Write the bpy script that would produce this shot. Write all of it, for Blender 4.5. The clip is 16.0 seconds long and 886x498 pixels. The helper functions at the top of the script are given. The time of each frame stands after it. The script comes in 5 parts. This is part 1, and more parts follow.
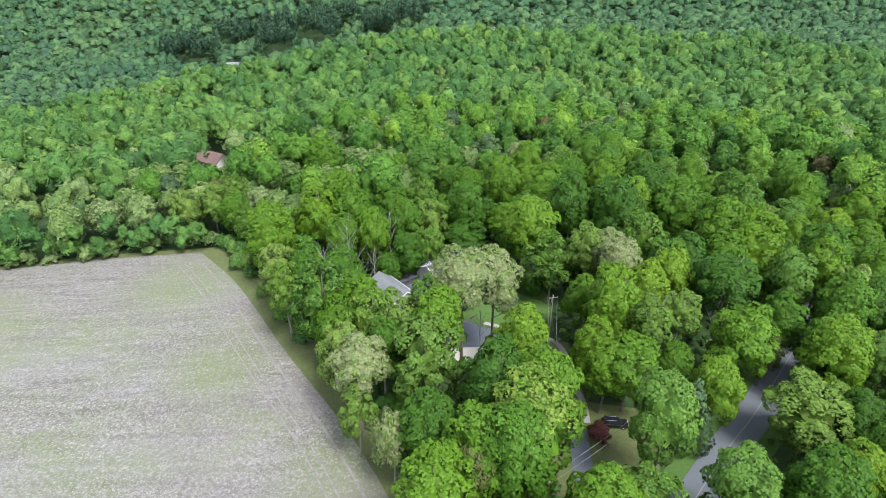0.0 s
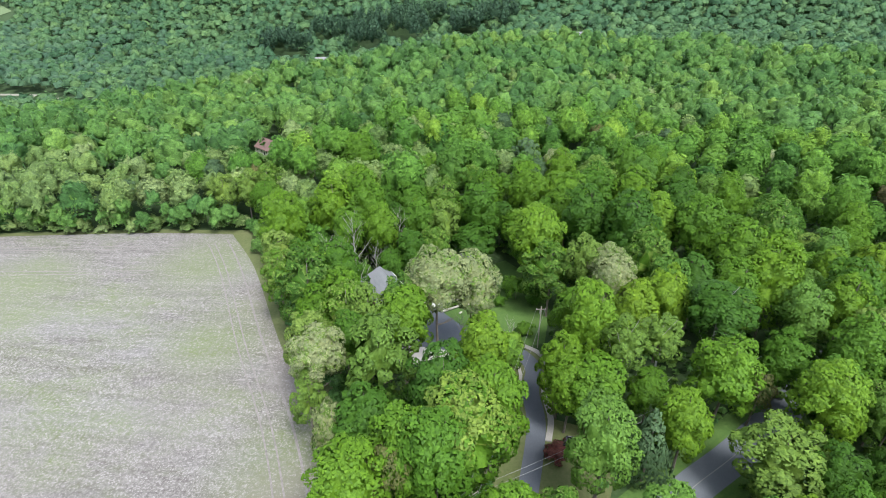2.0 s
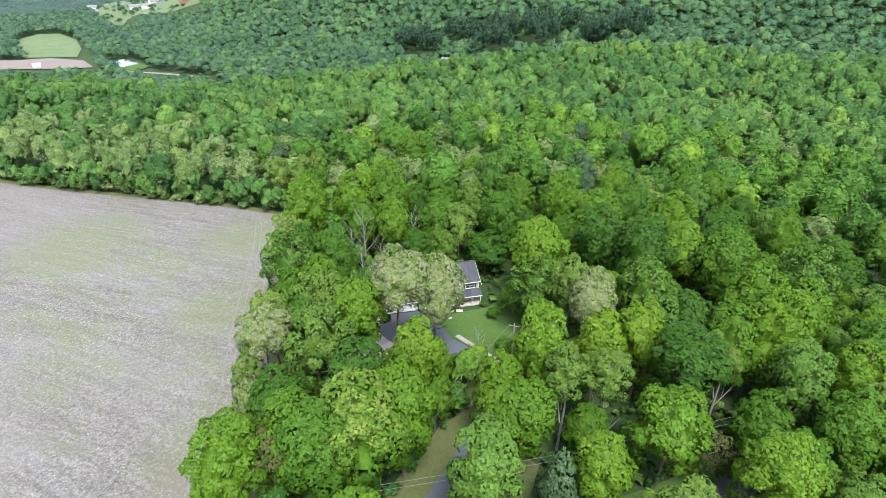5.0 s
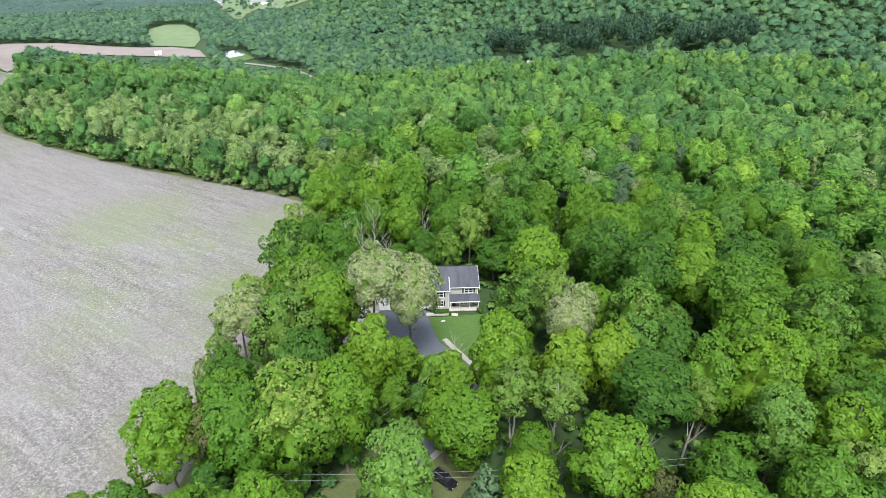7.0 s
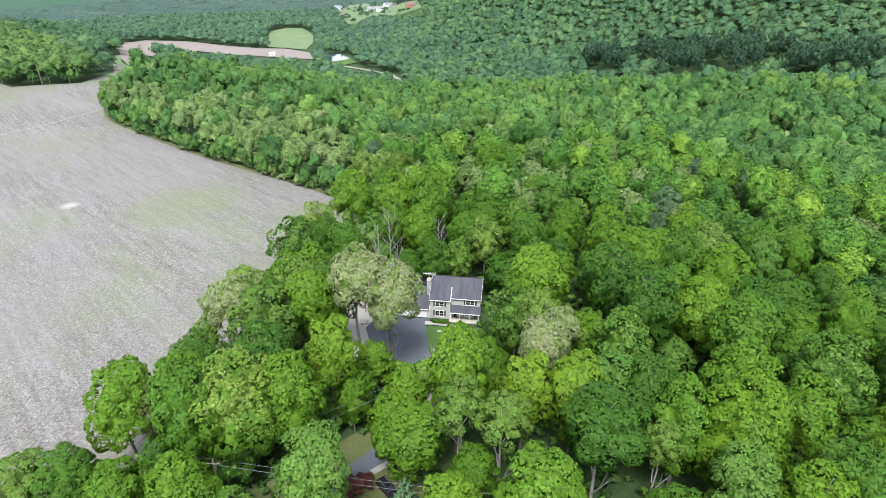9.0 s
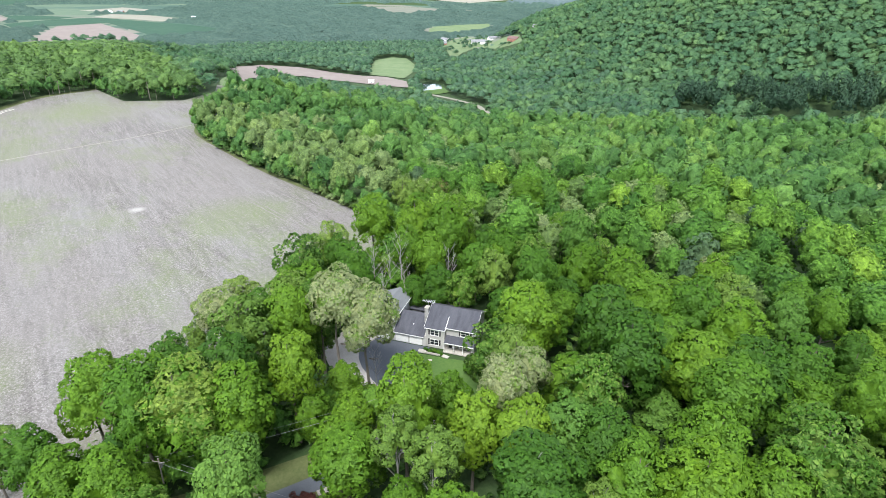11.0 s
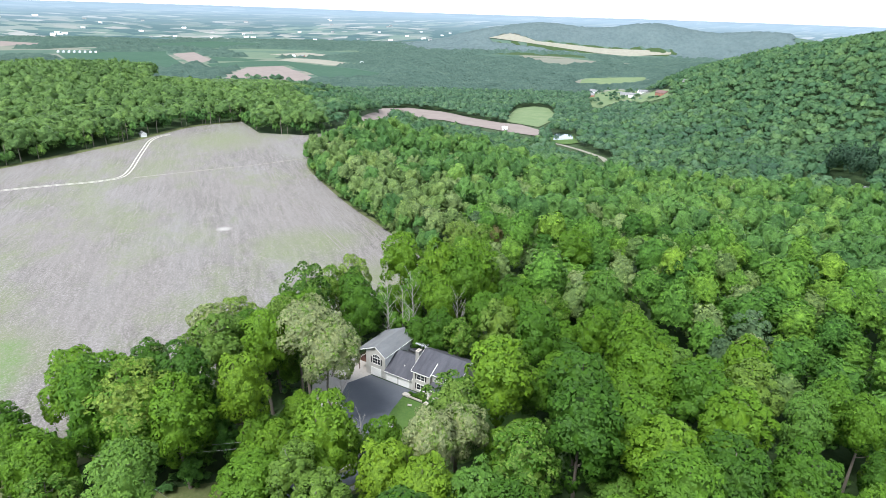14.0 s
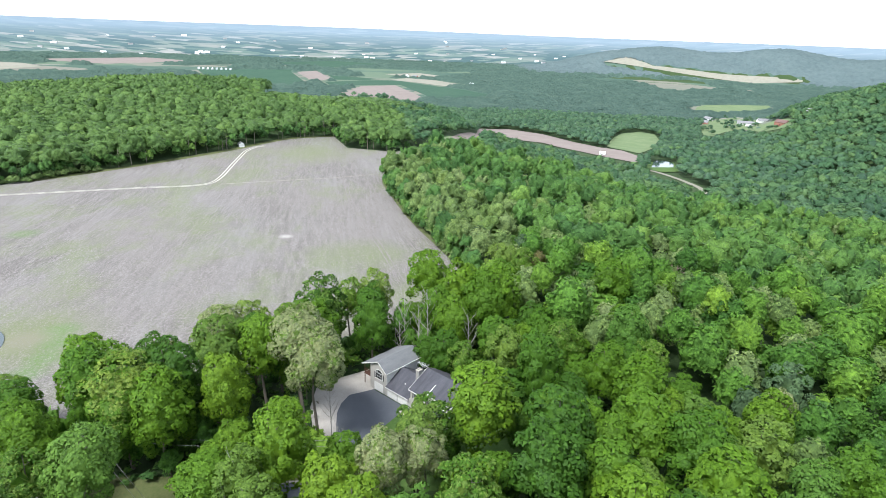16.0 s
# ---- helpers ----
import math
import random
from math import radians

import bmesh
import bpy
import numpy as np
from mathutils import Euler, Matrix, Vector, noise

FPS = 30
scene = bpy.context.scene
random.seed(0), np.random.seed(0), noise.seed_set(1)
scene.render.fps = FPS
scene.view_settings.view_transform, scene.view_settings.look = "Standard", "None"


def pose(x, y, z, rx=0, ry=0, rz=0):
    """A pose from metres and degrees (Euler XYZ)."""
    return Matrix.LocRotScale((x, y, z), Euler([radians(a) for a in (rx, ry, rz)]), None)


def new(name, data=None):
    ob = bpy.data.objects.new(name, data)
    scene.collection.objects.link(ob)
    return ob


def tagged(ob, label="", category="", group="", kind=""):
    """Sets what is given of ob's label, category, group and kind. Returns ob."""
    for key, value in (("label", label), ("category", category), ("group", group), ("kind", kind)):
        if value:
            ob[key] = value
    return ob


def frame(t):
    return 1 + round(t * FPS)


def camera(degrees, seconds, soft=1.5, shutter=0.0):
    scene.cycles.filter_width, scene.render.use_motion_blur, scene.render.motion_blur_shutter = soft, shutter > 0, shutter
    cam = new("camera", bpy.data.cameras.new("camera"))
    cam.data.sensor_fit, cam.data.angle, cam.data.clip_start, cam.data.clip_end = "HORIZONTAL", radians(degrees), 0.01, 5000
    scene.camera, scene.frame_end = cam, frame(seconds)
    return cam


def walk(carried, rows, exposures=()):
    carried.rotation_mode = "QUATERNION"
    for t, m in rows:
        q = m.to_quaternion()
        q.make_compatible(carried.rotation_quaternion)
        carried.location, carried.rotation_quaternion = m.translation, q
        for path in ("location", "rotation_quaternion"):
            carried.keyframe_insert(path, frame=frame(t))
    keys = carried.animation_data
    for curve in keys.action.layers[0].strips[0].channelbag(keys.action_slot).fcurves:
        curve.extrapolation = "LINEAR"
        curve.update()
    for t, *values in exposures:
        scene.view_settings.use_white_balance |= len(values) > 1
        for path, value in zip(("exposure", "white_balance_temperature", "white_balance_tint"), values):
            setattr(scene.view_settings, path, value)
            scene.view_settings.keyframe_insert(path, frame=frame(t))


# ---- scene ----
cam = camera(72.1, 16.0, soft=0.45)
METRES, EYE, TILT, LEAN, TURN = 180.0, 86.0, -29.0, 0.1, 0.0
ROWS = [
    (0.0, 0.0, 0.0, 0.0, 0.0, 0.0, -0.0),
    (0.5, 0.031, 0.0012, -0.0, 2.33, 0.03, -1.39),
    (1.0, 0.0621, 0.0036, 0.0008, 4.57, -0.03, -2.71),
    (1.5, 0.0933, 0.0072, 0.0023, 6.57, -0.14, -3.86),
    (2.0, 0.1242, 0.0117, 0.0044, 8.65, -0.22, -4.98),
    (2.5, 0.1542, 0.0178, 0.0067, 10.62, -0.3, -6.17),
    (3.0, 0.1837, 0.0253, 0.0103, 12.88, -0.51, -7.47),
    (3.5, 0.2133, 0.0337, 0.0143, 15.15, -0.8, -8.74),
    (4.0, 0.2424, 0.0434, 0.0191, 17.44, -1.12, -9.97),
    (6.5, 0.3814, 0.1075, 0.0539, 28.4, -3.26, -15.52),
    (7.0, 0.4066, 0.1241, 0.0628, 31.03, -3.99, -16.79),
    (7.5, 0.4311, 0.1419, 0.0723, 33.68, -4.77, -17.97),
    (8.0, 0.4545, 0.1605, 0.0821, 36.11, -5.57, -19.07),
    (8.5, 0.4767, 0.1801, 0.0926, 38.65, -6.18, -20.13),
    (9.0, 0.4981, 0.2002, 0.1033, 41.28, -6.47, -21.18),
    (11.5, 0.59, 0.3119, 0.1633, 54.16, -8.1, -25.65),
    (12.0, 0.6046, 0.3363, 0.1766, 56.87, -8.6, -26.41),
    (12.5, 0.618, 0.3612, 0.1901, 59.37, -9.03, -27.08),
    (13.0, 0.63, 0.3863, 0.2041, 61.84, -9.45, -27.7),
    (13.5, 0.6406, 0.4124, 0.2181, 64.39, -9.92, -28.26),
    (14.0, 0.6495, 0.4383, 0.2326, 67.24, -10.59, -28.85),
    (14.5, 0.6567, 0.4649, 0.2473, 70.34, -11.44, -29.43),
    (15.0, 0.6627, 0.4918, 0.2619, 73.53, -12.35, -29.95),
    (15.5, 0.6675, 0.5187, 0.2764, 76.35, -13.27, -30.32),
    (16.0, 0.6709, 0.5454, 0.2911, 79.09, -14.58, -30.67),
]
walk(cam, [(t, pose(0, 0, EYE, TILT, LEAN, TURN) @ pose(METRES * x, METRES * y, METRES * z, 90 + pitch, roll, yaw)) for t, x, y, z, yaw, pitch, roll in ROWS],
     exposures=((0.0, 1.59, 6130, 9), (12.0, 1.57, 6130, 9), (16.0, 1.46, 6130, 9)))

# ---- world and light ----
SUN_ELEVATION, SUN_AZIMUTH = 58.0, 143.0
world = bpy.data.worlds.new("sky")
scene.world = world
world.use_nodes = True
_n = world.node_tree.nodes
_sky = _n.new("ShaderNodeTexSky")
_sky.sky_type, _sky.sun_disc = "NISHITA", False
_sky.sun_elevation, _sky.sun_rotation = radians(SUN_ELEVATION), radians(SUN_AZIMUTH)
_sky.air_density, _sky.dust_density, _sky.ozone_density = 1.0, 0.3, 1.0
_n["Background"].inputs["Strength"].default_value = 0.15
_veil = _n.new("ShaderNodeHueSaturation")
_veil.inputs["Saturation"].default_value, _veil.inputs["Value"].default_value = 0.3, 1.0
world.node_tree.links.new(_sky.outputs[0], _veil.inputs["Color"])
world.node_tree.links.new(_veil.outputs[0], _n["Background"].inputs["Color"])
_lamp = bpy.data.lights.new("sun", "SUN")
_lamp.energy, _lamp.angle, _lamp.color = 2.1, radians(18), (1.0, 0.97, 0.92)
sun = new("sun", _lamp)
sun.matrix_world = pose(0, 0, 300, 90 - SUN_ELEVATION, 0, 180 - SUN_AZIMUTH)


# ---- materials ----
def material(name, rough=0.9, metal=0.0):
    m = bpy.data.materials.new(name)
    m.use_nodes = True
    b = m.node_tree.nodes["Principled BSDF"]
    b.inputs["Roughness"].default_value, b.inputs["Metallic"].default_value = rough, metal
    b.inputs["Specular IOR Level"].default_value = 0.3
    return m, m.node_tree.nodes, m.node_tree.links, b


def noise_node(nt, scale, detail=4.0, rough=0.6, stretch=(1, 1, 1), turn=0.0, coords="Object"):
    tc, mp, nz = nt.new("ShaderNodeTexCoord"), nt.new("ShaderNodeMapping"), nt.new("ShaderNodeTexNoise")
    mp.inputs["Scale"].default_value = stretch
    mp.inputs["Rotation"].default_value = (0, 0, turn)
    nz.inputs["Scale"].default_value, nz.inputs["Detail"].default_value, nz.inputs["Roughness"].default_value = scale, detail, rough
    ln = nz.id_data.links
    ln.new(tc.outputs[coords], mp.inputs[0]), ln.new(mp.outputs[0], nz.inputs["Vector"])
    return nz.outputs["Fac"]


def ramp(nt, fac, stops):
    r = nt.new("ShaderNodeValToRGB")
    e = r.color_ramp.elements
    while len(e) < len(stops):
        e.new(0.5)
    for k, (p, c) in zip(e, stops):
        k.position, k.color = p, (*c, 1)
    r.id_data.links.new(fac, r.inputs[0])
    return r.outputs[0]


def mix(nt, fac, a, b, mode="MIX"):
    m = nt.new("ShaderNodeMix")
    m.data_type, m.blend_type = "RGBA", mode
    ln = m.id_data.links
    for sock, v in ((m.inputs["Factor"], fac), (m.inputs["A"], a), (m.inputs["B"], b)):
        if isinstance(v, (int, float)):
            sock.default_value = v
        elif isinstance(v, tuple):
            sock.default_value = (*v, 1)
        else:
            ln.new(v, sock)
    return m.outputs["Result"]


def bump(nt, height, bsdf, strength=0.4, distance=0.1):
    bp = nt.new("ShaderNodeBump")
    bp.inputs["Strength"].default_value, bp.inputs["Distance"].default_value = strength, distance
    bp.id_data.links.new(height, bp.inputs["Height"])
    bp.id_data.links.new(bp.outputs[0], bsdf.inputs["Normal"])


def two_scale(name, dark, mid, light, fine=3.0, coarse=0.15, rough=0.9, relief=0.4, depth=0.05, coords="Object", metal=0.0, tint=0.35):
    m, n, l, b = material(name, rough, metal)
    a = noise_node(n, fine, 5, 0.7, coords=coords)
    c = noise_node(n, coarse, 4, 0.6, coords=coords)
    col = ramp(n, a, [(0.28, dark), (0.5, mid), (0.74, light)])
    big = ramp(n, c, [(0.3, dark), (0.55, mid), (0.75, light)])
    l.new(mix(n, tint, col, big), b.inputs["Base Color"])
    bump(n, a, b, relief, depth)
    return m


LEAF_TONE = {"object": (0.85, 0.9, 0.7), "tint": (0.83, 0.9, 0.76)}


def leaf_material(name, dark, mid, light, by="object"):
    """Leaves: colour varies from tree to tree and from spray to spray."""
    m, n, l, b = material(name, 0.6)
    b.inputs["Specular IOR Level"].default_value = 0.2
    geo = n.new("ShaderNodeNewGeometry")
    if by == "object":
        info = n.new("ShaderNodeObjectInfo")
        per = info.outputs["Random"]
    else:
        at = n.new("ShaderNodeAttribute")
        at.attribute_name = "tint"
        per = at.outputs["Fac"]
    dark, mid, light = (tuple(a * b for a, b in zip(c, LEAF_TONE[by])) for c in (dark, mid, light))
    tree = ramp(n, per, [(0.0, dark), (0.5, mid), (1.0, light)])
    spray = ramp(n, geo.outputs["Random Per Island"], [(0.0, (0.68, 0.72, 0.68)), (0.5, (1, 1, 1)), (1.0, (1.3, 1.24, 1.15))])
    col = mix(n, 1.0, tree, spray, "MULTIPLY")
    if by == "object":
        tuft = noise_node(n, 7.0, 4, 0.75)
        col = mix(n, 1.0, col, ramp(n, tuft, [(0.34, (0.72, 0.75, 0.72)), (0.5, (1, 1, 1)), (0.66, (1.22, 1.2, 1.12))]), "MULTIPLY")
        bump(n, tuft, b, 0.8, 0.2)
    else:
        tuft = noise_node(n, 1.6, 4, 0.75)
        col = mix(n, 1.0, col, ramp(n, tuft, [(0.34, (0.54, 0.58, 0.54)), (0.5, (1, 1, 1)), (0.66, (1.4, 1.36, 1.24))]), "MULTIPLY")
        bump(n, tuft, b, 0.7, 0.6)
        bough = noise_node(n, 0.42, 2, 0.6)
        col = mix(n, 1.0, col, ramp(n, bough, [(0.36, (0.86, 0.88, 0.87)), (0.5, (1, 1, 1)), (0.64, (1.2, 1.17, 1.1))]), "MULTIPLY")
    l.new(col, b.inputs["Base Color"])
    tr, sh = n.new("ShaderNodeBsdfTranslucent"), n.new("ShaderNodeMixShader")
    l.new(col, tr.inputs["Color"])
    sh.inputs[0].default_value = 0.3
    l.new(b.outputs[0], sh.inputs[1]), l.new(tr.outputs[0], sh.inputs[2])
    l.new(sh.outputs[0], n["Material Output"].inputs["Surface"])
    return m


GREEN = ((0.05, 0.12, 0.015), (0.074, 0.165, 0.018), (0.112, 0.215, 0.02))
LIME = ((0.088, 0.18, 0.015), (0.112, 0.213, 0.018), (0.14, 0.245, 0.022))
PALE = ((0.115, 0.2, 0.04), (0.15, 0.235, 0.05), (0.19, 0.265, 0.07))
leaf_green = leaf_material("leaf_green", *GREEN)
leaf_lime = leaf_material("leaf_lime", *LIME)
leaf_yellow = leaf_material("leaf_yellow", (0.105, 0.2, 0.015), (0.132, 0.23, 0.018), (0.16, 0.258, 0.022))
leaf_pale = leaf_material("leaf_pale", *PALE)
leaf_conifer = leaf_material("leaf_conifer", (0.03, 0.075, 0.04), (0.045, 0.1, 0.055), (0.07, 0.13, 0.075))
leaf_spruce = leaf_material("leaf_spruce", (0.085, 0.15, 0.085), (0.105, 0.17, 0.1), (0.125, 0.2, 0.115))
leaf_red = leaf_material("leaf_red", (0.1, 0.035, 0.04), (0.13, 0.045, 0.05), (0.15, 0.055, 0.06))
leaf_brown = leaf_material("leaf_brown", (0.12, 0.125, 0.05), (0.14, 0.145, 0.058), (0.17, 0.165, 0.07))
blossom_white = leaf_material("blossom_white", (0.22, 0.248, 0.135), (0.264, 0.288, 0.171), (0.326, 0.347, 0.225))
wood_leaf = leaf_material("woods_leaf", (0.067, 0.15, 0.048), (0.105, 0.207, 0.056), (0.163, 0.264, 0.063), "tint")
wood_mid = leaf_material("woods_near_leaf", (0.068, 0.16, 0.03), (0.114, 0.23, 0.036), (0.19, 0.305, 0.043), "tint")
# Hill and valley leaves shift towards blue-grey, standing in for haze.
wood_hill_hazed = leaf_material("woods_hill_leaf_hazed", (0.065, 0.138, 0.08), (0.094, 0.174, 0.09), (0.13, 0.214, 0.096), "tint")
wood_valley_hazed = leaf_material("woods_valley_leaf_hazed", (0.06, 0.118, 0.083), (0.082, 0.15, 0.099), (0.11, 0.184, 0.111), "tint")
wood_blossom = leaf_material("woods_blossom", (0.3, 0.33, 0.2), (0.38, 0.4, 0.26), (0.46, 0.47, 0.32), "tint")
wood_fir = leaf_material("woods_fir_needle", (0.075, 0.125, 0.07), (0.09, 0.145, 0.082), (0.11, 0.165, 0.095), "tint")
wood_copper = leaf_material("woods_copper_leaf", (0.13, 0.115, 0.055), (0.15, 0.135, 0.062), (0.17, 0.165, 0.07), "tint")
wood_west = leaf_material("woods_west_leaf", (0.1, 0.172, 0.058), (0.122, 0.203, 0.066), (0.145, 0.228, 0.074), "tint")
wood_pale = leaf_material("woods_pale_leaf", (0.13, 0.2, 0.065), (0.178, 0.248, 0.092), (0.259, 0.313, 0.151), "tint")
# Canopy greens lean blue, the ridge palest: distance haze put into the colour.
wood_far_hazed = two_scale("far_woods_canopy_hazed", (0.045, 0.082, 0.068), (0.072, 0.115, 0.092), (0.112, 0.158, 0.12), 0.07, 0.011, 1.0, 1.0, 12.0)
wood_far_hazed.node_tree.nodes["Principled BSDF"].inputs["Specular IOR Level"].default_value = 0.03
wood_ridge_hazed = two_scale("far_ridge_canopy_hazed", (0.075, 0.105, 0.108), (0.1, 0.135, 0.137), (0.13, 0.165, 0.162), 0.05, 0.008, 1.0, 0.8, 9.0)
wood_ridge_hazed.node_tree.nodes["Principled BSDF"].inputs["Specular IOR Level"].default_value = 0.03
wood_dark = leaf_material("woods_conifer_needle", (0.04, 0.08, 0.056), (0.052, 0.1, 0.068), (0.068, 0.12, 0.076), "tint")
bark = two_scale("bark", (0.09, 0.075, 0.06), (0.16, 0.14, 0.115), (0.27, 0.25, 0.21), 4, 0.6, 0.95, 0.8, 0.05)
bark_bare = two_scale("bare_wood", (0.2, 0.185, 0.165), (0.3, 0.285, 0.26), (0.4, 0.385, 0.35), 4, 0.6, 0.9, 0.6, 0.03)
forest_floor = two_scale("forest_floor", (0.02, 0.04, 0.012), (0.035, 0.065, 0.02), (0.06, 0.085, 0.03), 0.8, 0.05, 1.0, 0.6, 0.3)
grass = two_scale("grass", (0.04, 0.085, 0.018), (0.065, 0.12, 0.025), (0.1, 0.15, 0.035), 1.6, 0.09, 0.95, 0.5, 0.1)
verge = two_scale("rough_grass", (0.06, 0.085, 0.024), (0.095, 0.11, 0.04), (0.14, 0.135, 0.065), 1.4, 0.08, 0.95, 0.5, 0.12)
asphalt_new = two_scale("dark_asphalt", (0.076, 0.083, 0.098), (0.094, 0.102, 0.118), (0.13, 0.138, 0.152), 6, 0.2, 0.85, 0.3, 0.02)
asphalt_old = two_scale("worn_asphalt", (0.088, 0.096, 0.108), (0.114, 0.123, 0.137), (0.15, 0.158, 0.17), 5, 0.12, 0.9, 0.3, 0.02)
gravel = two_scale("pale_gravel", (0.3, 0.275, 0.245), (0.41, 0.38, 0.345), (0.52, 0.485, 0.445), 5, 0.3, 0.95, 0.8, 0.06)
stone = two_scale("pale_stone", (0.3, 0.28, 0.24), (0.42, 0.39, 0.34), (0.55, 0.52, 0.46), 3, 0.6, 0.9, 0.7, 0.05)
dirt_track = two_scale("chalky_track", (0.36, 0.34, 0.29), (0.45, 0.43, 0.37), (0.53, 0.51, 0.45), 1.5, 0.08, 0.95, 0.5, 0.05)


def field_material():
    """Bare field: pale stubble flecks and faint rows on grey-brown soil, with greener patches."""
    m, n, l, b = material("field_stubble", 1.0)
    speck = noise_node(n, 1.3, 7, 0.8)
    fleck = noise_node(n, 2.6, 5, 0.72)
    rows = noise_node(n, 0.55, 4, 0.65, (0.1, 1, 1))
    wide = noise_node(n, 0.05, 5, 0.65, (0.25, 1, 1))
    big = noise_node(n, 0.014, 5, 0.6)
    green = noise_node(n, 0.032, 6, 0.7, (0.55, 1, 1))
    soil = ramp(n, speck, [(0.32, (0.06, 0.053, 0.046)), (0.48, (0.138, 0.125, 0.116)), (0.62, (0.218, 0.204, 0.193))])
    col = mix(n, ramp(n, fleck, [(0.54, (0, 0, 0)), (0.6, (0.54, 0.54, 0.54))]), soil, (0.35, 0.33, 0.312))
    lines = ramp(n, rows, [(0.38, (0.62, 0.6, 0.58)), (0.62, (1.26, 1.26, 1.25))])
    col = mix(n, 0.42, col, mix(n, 1.0, col, lines, "MULTIPLY"))
    col = mix(n, ramp(n, wide, [(0.45, (0, 0, 0)), (0.68, (0.42, 0.42, 0.42))]), col, (0.228, 0.22, 0.212))
    col = mix(n, ramp(n, big, [(0.42, (0, 0, 0)), (0.62, (0.45, 0.45, 0.45))]), col, (0.19, 0.172, 0.16))
    patch = mix(n, 1.0, ramp(n, green, [(0.47, (0, 0, 0)), (0.62, (1, 1, 1))]), ramp(n, speck, [(0.35, (0.75, 0.75, 0.75)), (0.6, (0.12, 0.12, 0.12))]), "MULTIPLY")
    col = mix(n, patch, col, (0.13, 0.165, 0.055))
    for x, y, r, tone in ((-46, 24, 26, (0.13, 0.155, 0.06)), (-159, -26, 9, (0.1, 0.16, 0.045)), (-14, 70, 20, (0.13, 0.155, 0.065)), (-40, 126, 15, (0.165, 0.14, 0.122)), (-30, 112, 14, (0.165, 0.14, 0.122)), (-22, 98, 13, (0.165, 0.14, 0.122)), (-12, 62, 16, (0.165, 0.14, 0.122)), (-48, 104, 16, (0.13, 0.155, 0.065)), (-70, 140, 22, (0.135, 0.16, 0.07)), (-120, 120, 26, (0.14, 0.16, 0.08)), (-372, 175, 34, (0.13, 0.16, 0.065)), (-52, 31, 7, (0.1, 0.17, 0.05)), (-43, 33.5, 7, (0.1, 0.17, 0.05)), (-34, 34, 6, (0.1, 0.17, 0.05)), (-26, 33, 6, (0.1, 0.17, 0.05)), (-46, 24, 9, (0.19, 0.175, 0.13)), (-350, 90, 40, (0.14, 0.16, 0.075)), (-148, 87, 4, (0.42, 0.4, 0.37))):
        away = n.new("ShaderNodeVectorMath")
        away.operation = "DISTANCE"
        l.new(n.new("ShaderNodeTexCoord").outputs["Object"], away.inputs[0])
        away.inputs[1].default_value = (x, y, float(land(x, y)))
        fade = n.new("ShaderNodeMapRange")
        fade.inputs["From Min"].default_value, fade.inputs["From Max"].default_value = r, r * 0.3
        l.new(away.outputs["Value"], fade.inputs["Value"])
        worn = mix(n, 1.0, ramp(n, fade.outputs[0], [(0.0, (0, 0, 0)), (1.0, (0.9, 0.9, 0.9))]), ramp(n, speck, [(0.36, (1, 1, 1)), (0.62, (0.25, 0.25, 0.25))]), "MULTIPLY")
        col = mix(n, worn, col, tone)
    l.new(col, b.inputs["Base Color"])
    bump(n, speck, b, 0.7, 0.15)
    return m



# ---- the lie of the land ----
def smooth(t):
    t = np.clip(t, 0, 1)
    return t * t * (3 - 2 * t)


def land(x, y):
    """Height of the ground: a plateau with the field, a valley to the north, a hill behind it and lowland to the west."""
    x, y = np.asarray(x, float), np.asarray(y, float)
    west = 0.5 * (-35 - x + np.sqrt((-35 - x) ** 2 + 400))
    z = -16 * (1 - np.exp(-west / 215))
    z = z - (16 + 0.063 * np.clip(-x, 0, 800)) * smooth((y - 165) / 240)
    turn, reach = np.degrees(np.arctan2(120 - x, y - 110)), np.hypot(x - 120, y - 110)
    z = z + 130 * smooth((y - 560) / 480) * np.interp(turn, (36, 41, 45, 49, 51, 52.6, 55), (1, 0.88, 0.78, 0.62, 0.44, 0.18, 0))
    z = z + 22 * np.exp(-((x + 660) / 130) ** 2 / 2 - ((y + 85) / 110) ** 2 / 2)
    z = z + 6 * np.exp(-((x + 420) / 100) ** 2 / 2 - ((y - 50) / 130) ** 2 / 2)
    low = smooth((-x - 700) / 900)
    z = z * (1 - low) - 110 * low
    rise = 0 * z
    for az, spread, height in ((61.6, 3.9, 134), (52.4, 3.4, 142), (44.0, 3.4, 115), (67.8, 2.6, 48), (36.0, 4.0, 90)):
        rise = rise + height * np.exp(-((turn - az) / spread) ** 2 / 2)
    rise = rise * np.exp(-(np.abs(reach - 3640) / 300) ** 3)
    return z + rise


def part(name, bm, mat, parent=None, label="", smooth_faces=False):
    me = bpy.data.meshes.new(name)
    bm.to_mesh(me)
    bm.free()
    me.materials.append(mat)
    if smooth_faces:
        me.polygons.foreach_set("use_smooth", [True] * len(me.polygons))
    ob = new(name, me)
    ob.parent = parent
    return tagged(ob, label)


